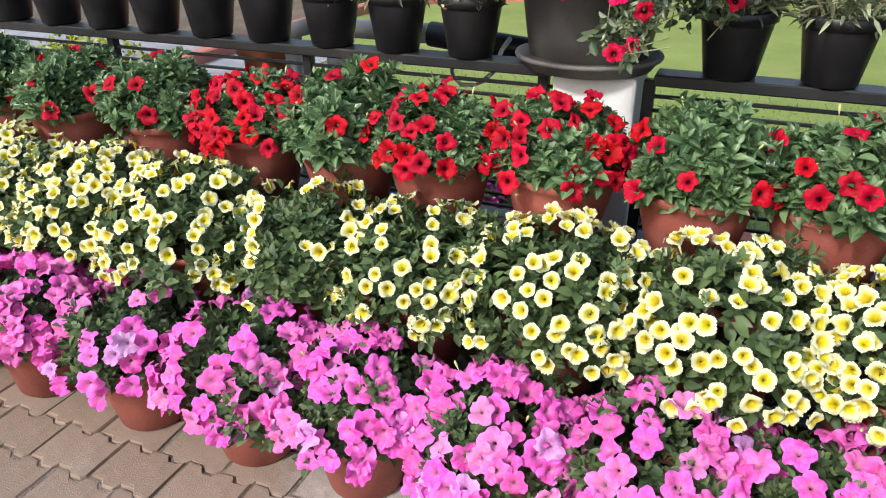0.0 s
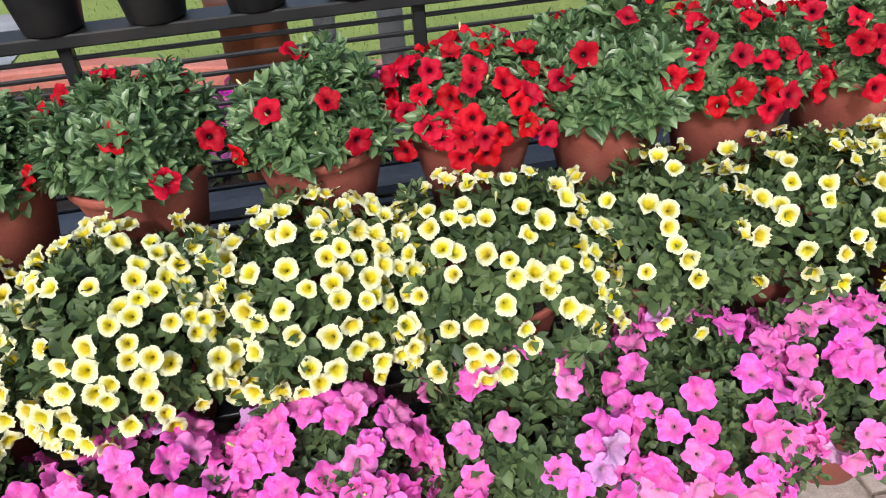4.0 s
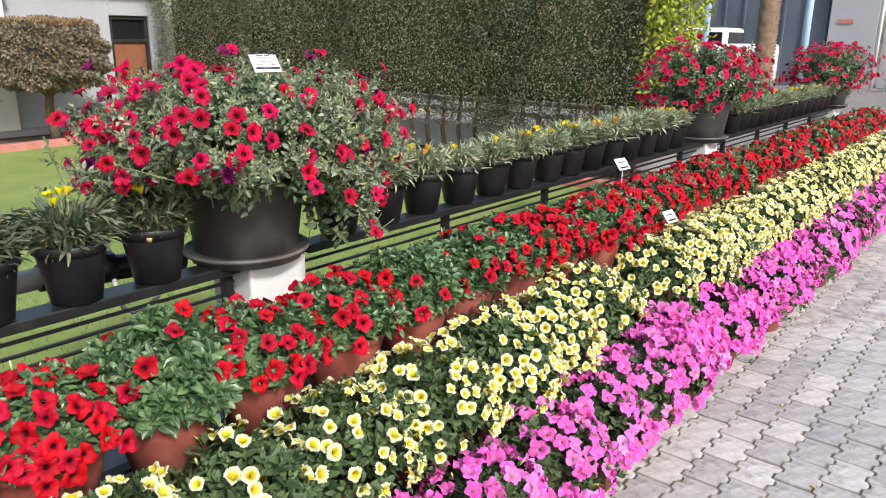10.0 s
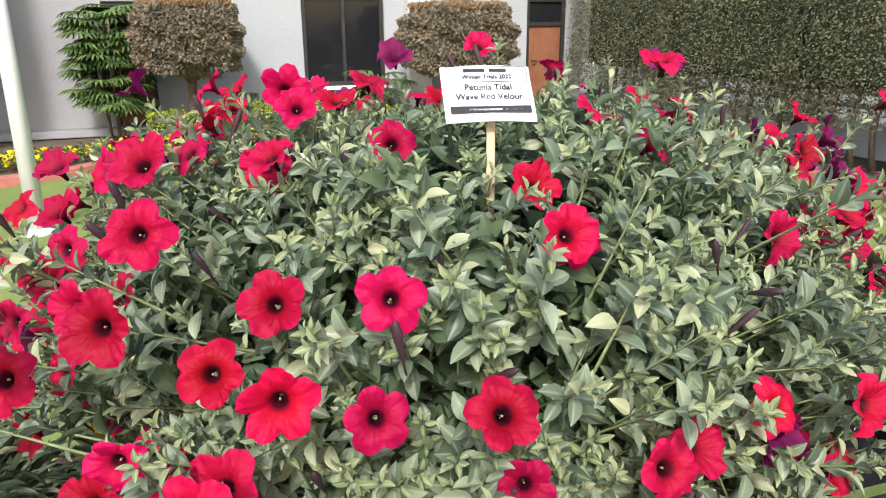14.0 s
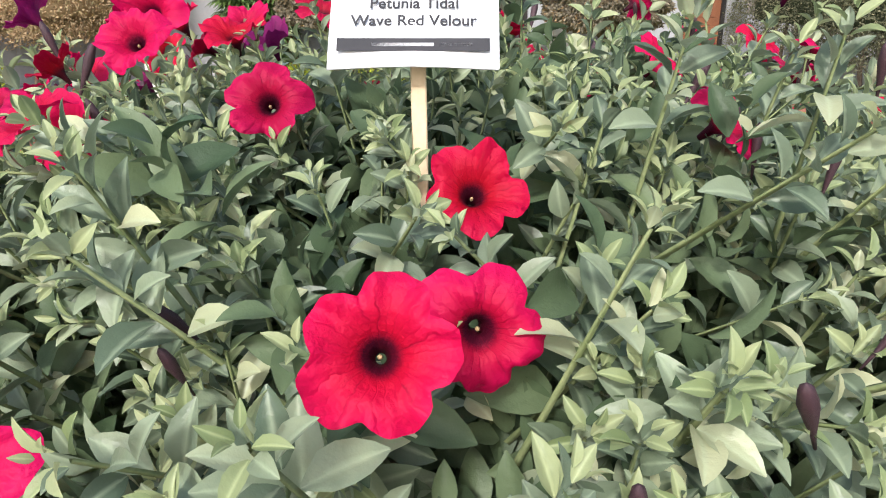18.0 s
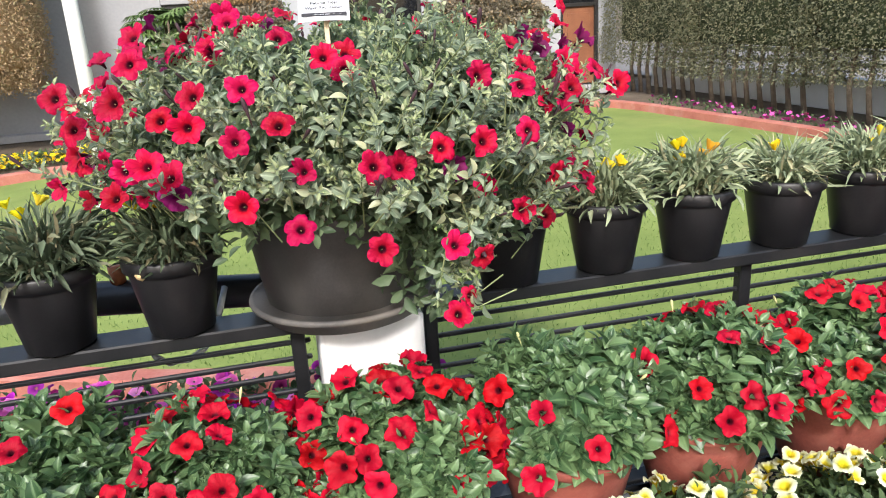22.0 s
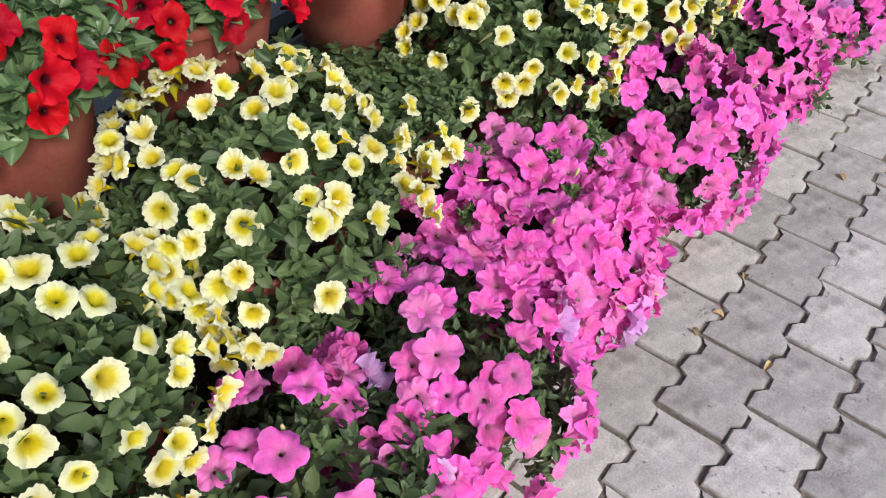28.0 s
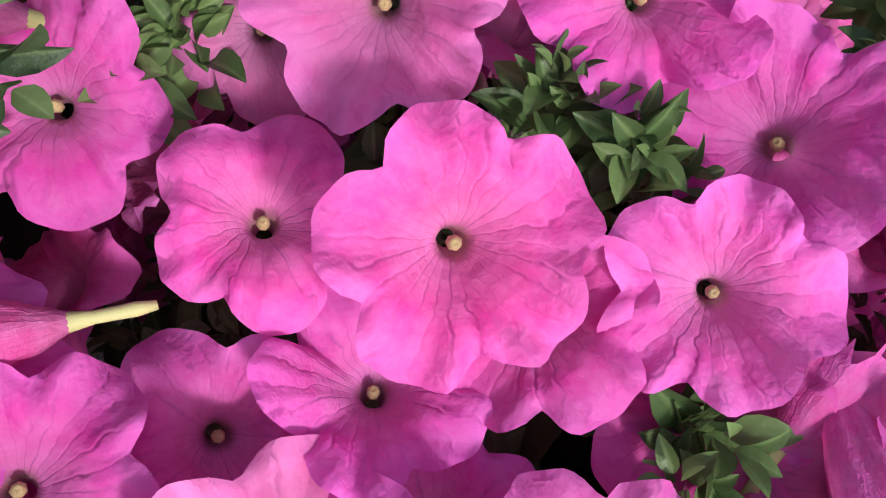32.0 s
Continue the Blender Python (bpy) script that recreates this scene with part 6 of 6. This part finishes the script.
def sign_board():
    c = Vector((-0.157, -0.043, 1.6225))
    right = Vector((1.0, -0.14, -0.01)).normalized()
    up = Vector((0.1, 0.6, 0.78))
    up = (up - right * up.dot(right)).normalized()
    nrm = right.cross(up)
    m = Matrix((right, up, nrm)).transposed().to_4x4()
    m.translation = c
    s = thing("plant_sign", m, "white laminated plant label on a pale wooden stick in the planter", "sign")
    bm = box_bm((0.1, 0.07, 0.0016), (0, 0, 0), 0.0004)
    bmesh.ops.subdivide_edges(bm, edges=bm.edges[:], cuts=5, use_grid_fill=True)
    for v in bm.verts:
        v.co.z += 0.0022 * math.cos(v.co.x * 45) - 0.0007 * math.sin(v.co.y * 90)
    part("card", bm, CARD, s)
    foot = m.inverted() @ (c - up * 0.03 + Vector((0.004, 0.012, -0.23)))
    top = Vector((0.002, -0.012, -0.004))
    d = (foot - top)
    bm = box_bm((0.0095, 0.0035, d.length), (0, 0, 0), 0.0008)
    st = part("stick", bm, WOODSTICK, s, smooth=False)
    st.matrix_local = Matrix.Translation((foot + top) / 2) @ d.to_track_quat("Z", "Y").to_matrix().to_4x4()
    z = 0.0035

    def bar(name, x, y, w, h, mat=INK):
        part(name, box_bm((w, h, 0.0004), (x, y, z + 0.0022 * math.cos(x * 45) - 0.0022), 0.0), mat, s, smooth=False)

    def word(text, y, size):
        cu = bpy.data.curves.new("lettering", "FONT")
        cu.body, cu.size, cu.align_x, cu.align_y, cu.extrude = text, size, "CENTER", "CENTER", 0.0001
        cu.offset = 0.00017
        cu.materials.append(INK)
        o = new("lettering", cu)
        o.parent = s
        o.matrix_local = Matrix.Translation((0, y, z - 0.0002))

    # rounded frame of the heading
    pts = []
    w, h, r, y0 = 0.0455, 0.0095, 0.004, 0.0235
    for cx, cy, a0 in ((w - r, h - r, 0), (-w + r, h - r, 90), (-w + r, -h + r, 180), (w - r, -h + r, 270)):
        for q in range(5):
            a = radians(a0 + 22.5 * q)
            pts.append((cx + r * math.cos(a), y0 + cy + r * math.sin(a), z - 0.0008))
    part("heading_frame", tube_bm(pts + [pts[0]], 0.00028, 5), INK, s)
    for i, (x, wd) in enumerate(((-0.0135, 0.024), (0.013, 0.019))):
        bar("heading_bar", x, 0.0282, wd, 0.0038)
    word("Winter Trials 2022", 0.0198, 0.0071)
    word("Petunia Tidal", 0.0066, 0.0101)
    word("Wave Red Velour", -0.0052, 0.0101)
    bar("footer_bar", 0, -0.0212, 0.0885, 0.0084)
    part("footer_bar", box_bm((0.036, 0.0022, 0.0004), (-0.006, -0.0212, z), 0.0), CARD, s, smooth=False)
    part("footer_bar", box_bm((0.018, 0.0022, 0.0004), (0.025, -0.0212, z), 0.0), CARD, s, smooth=False)


sign_board()


def tag_card(place, foot, label, stick, w=0.1, h=0.07, tilt=-38, turn=-8):
    m = Matrix.Translation(place) @ Matrix.Rotation(radians(turn), 4, "Z") @ Matrix.Rotation(radians(90 + tilt), 4, "X")
    s = thing("plant_tag", m, label, "sign", "small plant tags in the rows")
    part("card", box_bm((w, h, 0.0014), (0, 0, 0), 0.0004), CARD, s, smooth=False)
    part("print_bar", box_bm((w * 0.6, h * 0.1, 0.0004), (0, h * 0.15, 0.0012), 0), INK, s, smooth=False)
    part("print_bar", box_bm((w * 0.75, h * 0.14, 0.0004), (0, -h * 0.3, 0.0012), 0), INK, s, smooth=False)
    f = m.inverted() @ Vector(foot)
    part("stick", tube_bm([(0, -h * 0.2, -0.003), f], 0.003, 6), stick, s)


tag_card((1.93, -0.32, 1.062), (1.94, -0.31, 0.8), "small white tag on a grey stick among the red flowers", PVC)
tag_card((2.01, -0.58, 0.80), (2.02, -0.57, 0.52), "small white tag on an orange stick among the yellow flowers", ORANGESTICK)
tag_card((2.31, -0.834, 0.535), (2.24, -0.82, 0.28), "small white tag on a pale stick among the pink flowers", WHITE, 0.045, 0.07, -20, 10)

# ---- odds and ends at the gate end ----
d = thing("potted_dianthus", (-3.85, -0.32, DRIVE_Z), "clay pot of deep pink dianthus by the gate", "potted plant")
DPOT = pot_mesh("large_clay_pot", 0.165, 0.11, 0.3, TERRA, 0.01, 0.03)
use("pot", DPOT, d)
use("soil", SOIL_ME, d, Matrix.Translation((0, 0, 0.27)) @ Matrix.Diagonal((1.25, 1.25, 1, 1)))
rng = np.random.default_rng(91)
use("foliage", gazania_mesh(431, 220, 0.15), d, Matrix.Translation((0, 0, 0.28)) @ Matrix.Diagonal((1.1, 1.1, 1.2, 1)))
for p, uu in spots(rng, 34, 0.19, 0.26, 0.04, 0.3, 0.0):
    use("bloom", BLOOMS["dianthus"][int(rng.integers(0, 5))], d, aim(Vector(p) + Vector((0, 0, 0.29)), Vector(uu) + Vector((0, -0.3, 0.4)), 0.017, rng.uniform(0, 6)))
d2 = thing("potted_shrub", (-4.4, -0.42, DRIVE_Z), "clay pot with a grey-stemmed shrub by the gate", "potted plant")
use("pot", DPOT, d2)
use("soil", SOIL_ME, d2, Matrix.Translation((0, 0, 0.27)) @ Matrix.Diagonal((1.25, 1.25, 1, 1)))
for k in range(4):
    part("stem", tube_bm([(0.02 * k, 0.01 * k, 0.26), (0.03 * k - 0.05, 0.02, 0.6), (0.05 * k - 0.08, 0.04 * k - 0.05, 1.05)], [0.022, 0.018, 0.01], 8), BARK, d2)
use("foliage", foliage_mesh("foliage", 433, 0.3, 0.25, 120, 4, 0.02, 0.05, 0.025, LEAF_GAZ), d2, Matrix.Translation((0, 0, 1.15)))
ring = thing("wire_ring", (2.15, -1.02, DRIVE_Z + 0.004), "loop of thin black wire lying on the pavers", "wire")
part("loop", tube_bm([(0.07 * math.cos(a), 0.05 * math.sin(a), 0.002 * math.sin(3 * a)) for a in np.linspace(0, 6.2, 30)], 0.0018, 6), IRON, ring)

# dry leaves and tufts on the paving
rng = np.random.default_rng(95)
dryleaf = np_mesh("dry_leaf", *leaves(np.zeros((1, 3)), np.array([(0, 1.0, 0)]), np.array([(0, 0, 1.0)]), 0.028, 0.014, FINE_V * np.array((1, 1, 2.2)), FINE_F), DRY)
for x, y in ((1.77, -1.184), (1.69, -1.186), (1.725, -1.334), (0.1, -1.3), (2.4, -1.25), (-0.7, -1.15), (-1.6, -1.3), (1.9, -1.2), (0.55, -1.4), (2.9, -1.5), (-2.0, -1.15), (1.1, -1.6)):
    tagged(use("dry_leaf", dryleaf, None, Matrix.Translation((x, y, DRIVE_Z + 0.004)) @ Matrix.Rotation(rng.uniform(0, 6.28), 4, "Z")), "curled brown dry leaf fallen on the pavers", "leaf", "fallen dry leaves")
tuft = np_mesh("grass_tuft", *leaves(rng.normal(0, 0.008, (40, 3)) * np.array((1, 1, 0)), rng.normal(0, 0.5, (40, 3)) + np.array((0, 0, 1)), rng.normal(size=(40, 3)), 0.022, 0.004, CARD_V, CARD_F), BLADE)
for x, y in ((0.89, -1.22), (0.81, -1.22), (-1.45, -1.2), (1.75, -1.17), (0.3, -1.05), (2.2, -1.08)):
    tagged(use("grass_tuft", tuft, None, Matrix.Translation((x, y, DRIVE_Z - 0.014))), "small green weed tuft in a paver joint", "weed", "weeds in the joints")

# ---- interlocking pavers ----
PX, PY, GAP = 0.209, 0.1435, 0.006


def paver_outline():
    """One zigzag-sided block, its long sides shifted by one wave."""
    def wave(x):
        u = (x / (PX / 2)) % 1.0
        for a, b, va, vb in ((0, 0.4, 1, 1), (0.4, 0.56, 1, -1), (0.56, 0.9, -1, -1), (0.9, 1.0001, -1, 1)):
            if a <= u < b:
                return 0.0095 * (va + (vb - va) * (u - a) / (b - a))
        return 0.0095
    h = PX / 2
    xs = [GAP / 2, h * 0.4, h * 0.56, h * 0.9, h * 1.0, h * 1.4, h * 1.56, h * 1.9, PX - GAP / 2]
    low = [(x, wave(x) + GAP / 2) for x in xs]
    top = [(x, wave(x) + PY - GAP / 2) for x in xs]
    return low + top[::-1]


def paver_mesh(seed):
    rng = np.random.default_rng(seed)
    out = paver_outline()
    c = np.mean(out, axis=0)
    bm = bmesh.new()
    tilt = rng.normal(0, 0.008, 2)
    rings = []
    for inset, z in ((0.0, -0.03), (0.0, -0.008), (0.005, -0.001), (0.019, 0.0)):
        ring = []
        for x, y in out:
            d = np.array((x, y)) - c
            q = np.array((x, y)) - d / np.linalg.norm(d) * inset + rng.normal(0, 0.0011, 2)
            ring.append(bm.verts.new((q[0], q[1], z + (tilt[0] * d[0] + tilt[1] * d[1] if z > -0.02 else 0))))
        rings.append(ring)
    for a, b in zip(rings, rings[1:]):
        for i in range(len(out)):
            j = (i + 1) % len(out)
            bm.faces.new((a[i], a[j], b[j], b[i]))
    bm.faces.new(rings[-1])
    bmesh.ops.triangulate(bm, faces=bm.faces[:])
    me = bpy.data.meshes.new("paver")
    bm.to_mesh(me)
    bm.free()
    at = me.attributes.new("edge", "FLOAT", "POINT")
    at.data.foreach_set("value", np.repeat((0.0, 0.0, 0.3, 1.0), len(out)).astype(np.float32))
    me.materials.append(PAVER)
    return me


PAVERS = [paver_mesh(500 + k) for k in range(8)]
rng = np.random.default_rng(510)
pave = thing("pavement", (0, 0, 0), "grey interlocking zigzag concrete pavers with sandy joints", "pavement", kind="structure")
PAVER_FAR = surface("paver_concrete_far", (0.27, 0.255, 0.242), (0.57, 0.542, 0.518), 16, 170, 0.8, 0.9, 0.006, stain=((0.13, 0.105, 0.085), 0.7))
nt = PAVER_FAR.node_tree
src = nt.nodes["Principled BSDF"].inputs["Base Color"].links[0].from_socket
k = maths(nt, "ADD", maths(nt, "MULTIPLY", rnd_island(nt), 0.32), 0.84)
nt.links.new(mixc(nt, 1.0, src, k, "MULTIPLY"), nt.nodes["Principled BSDF"].inputs["Base Color"])
weathered(PAVER_FAR)
washed_earth(PAVER_FAR)
data = []
for me in PAVERS:
    v = np.empty(len(me.vertices) * 3, np.float32)
    me.vertices.foreach_get("co", v)
    f = np.empty(len(me.loops), np.int32)
    me.loops.foreach_get("vertex_index", f)
    data.append((v.reshape(-1, 3), f.reshape(-1, 3)))
sets = []
for j in range(-1, 62):
    y = -0.621 - PY * (j + 1)
    for i in range(-40, 75):
        x = PX * (i + 0.5 * (j % 2)) + 0.0285
        if y < -3.4 and x > 14:
            continue
        z = DRIVE_Z + rng.normal(0, 0.0016)
        pick = int(rng.integers(0, 8))
        if -2.95 < x < 2.75 and -1.88 < y < -0.88:
            use("paver", PAVERS[pick], pave, Matrix.Translation((x + rng.normal(0, 0.001), y + rng.normal(0, 0.001), z)) @ Matrix.Rotation(rng.normal(0, 0.008), 4, "Z"))
        else:
            v, f = data[pick]
            sets.append((v + np.array((x, y, z)), f))
V, F = join(*sets)
tagged(use("pavers", np_mesh("pavers", V, F, PAVER_FAR, smooth=False), pave), kind="stuff")
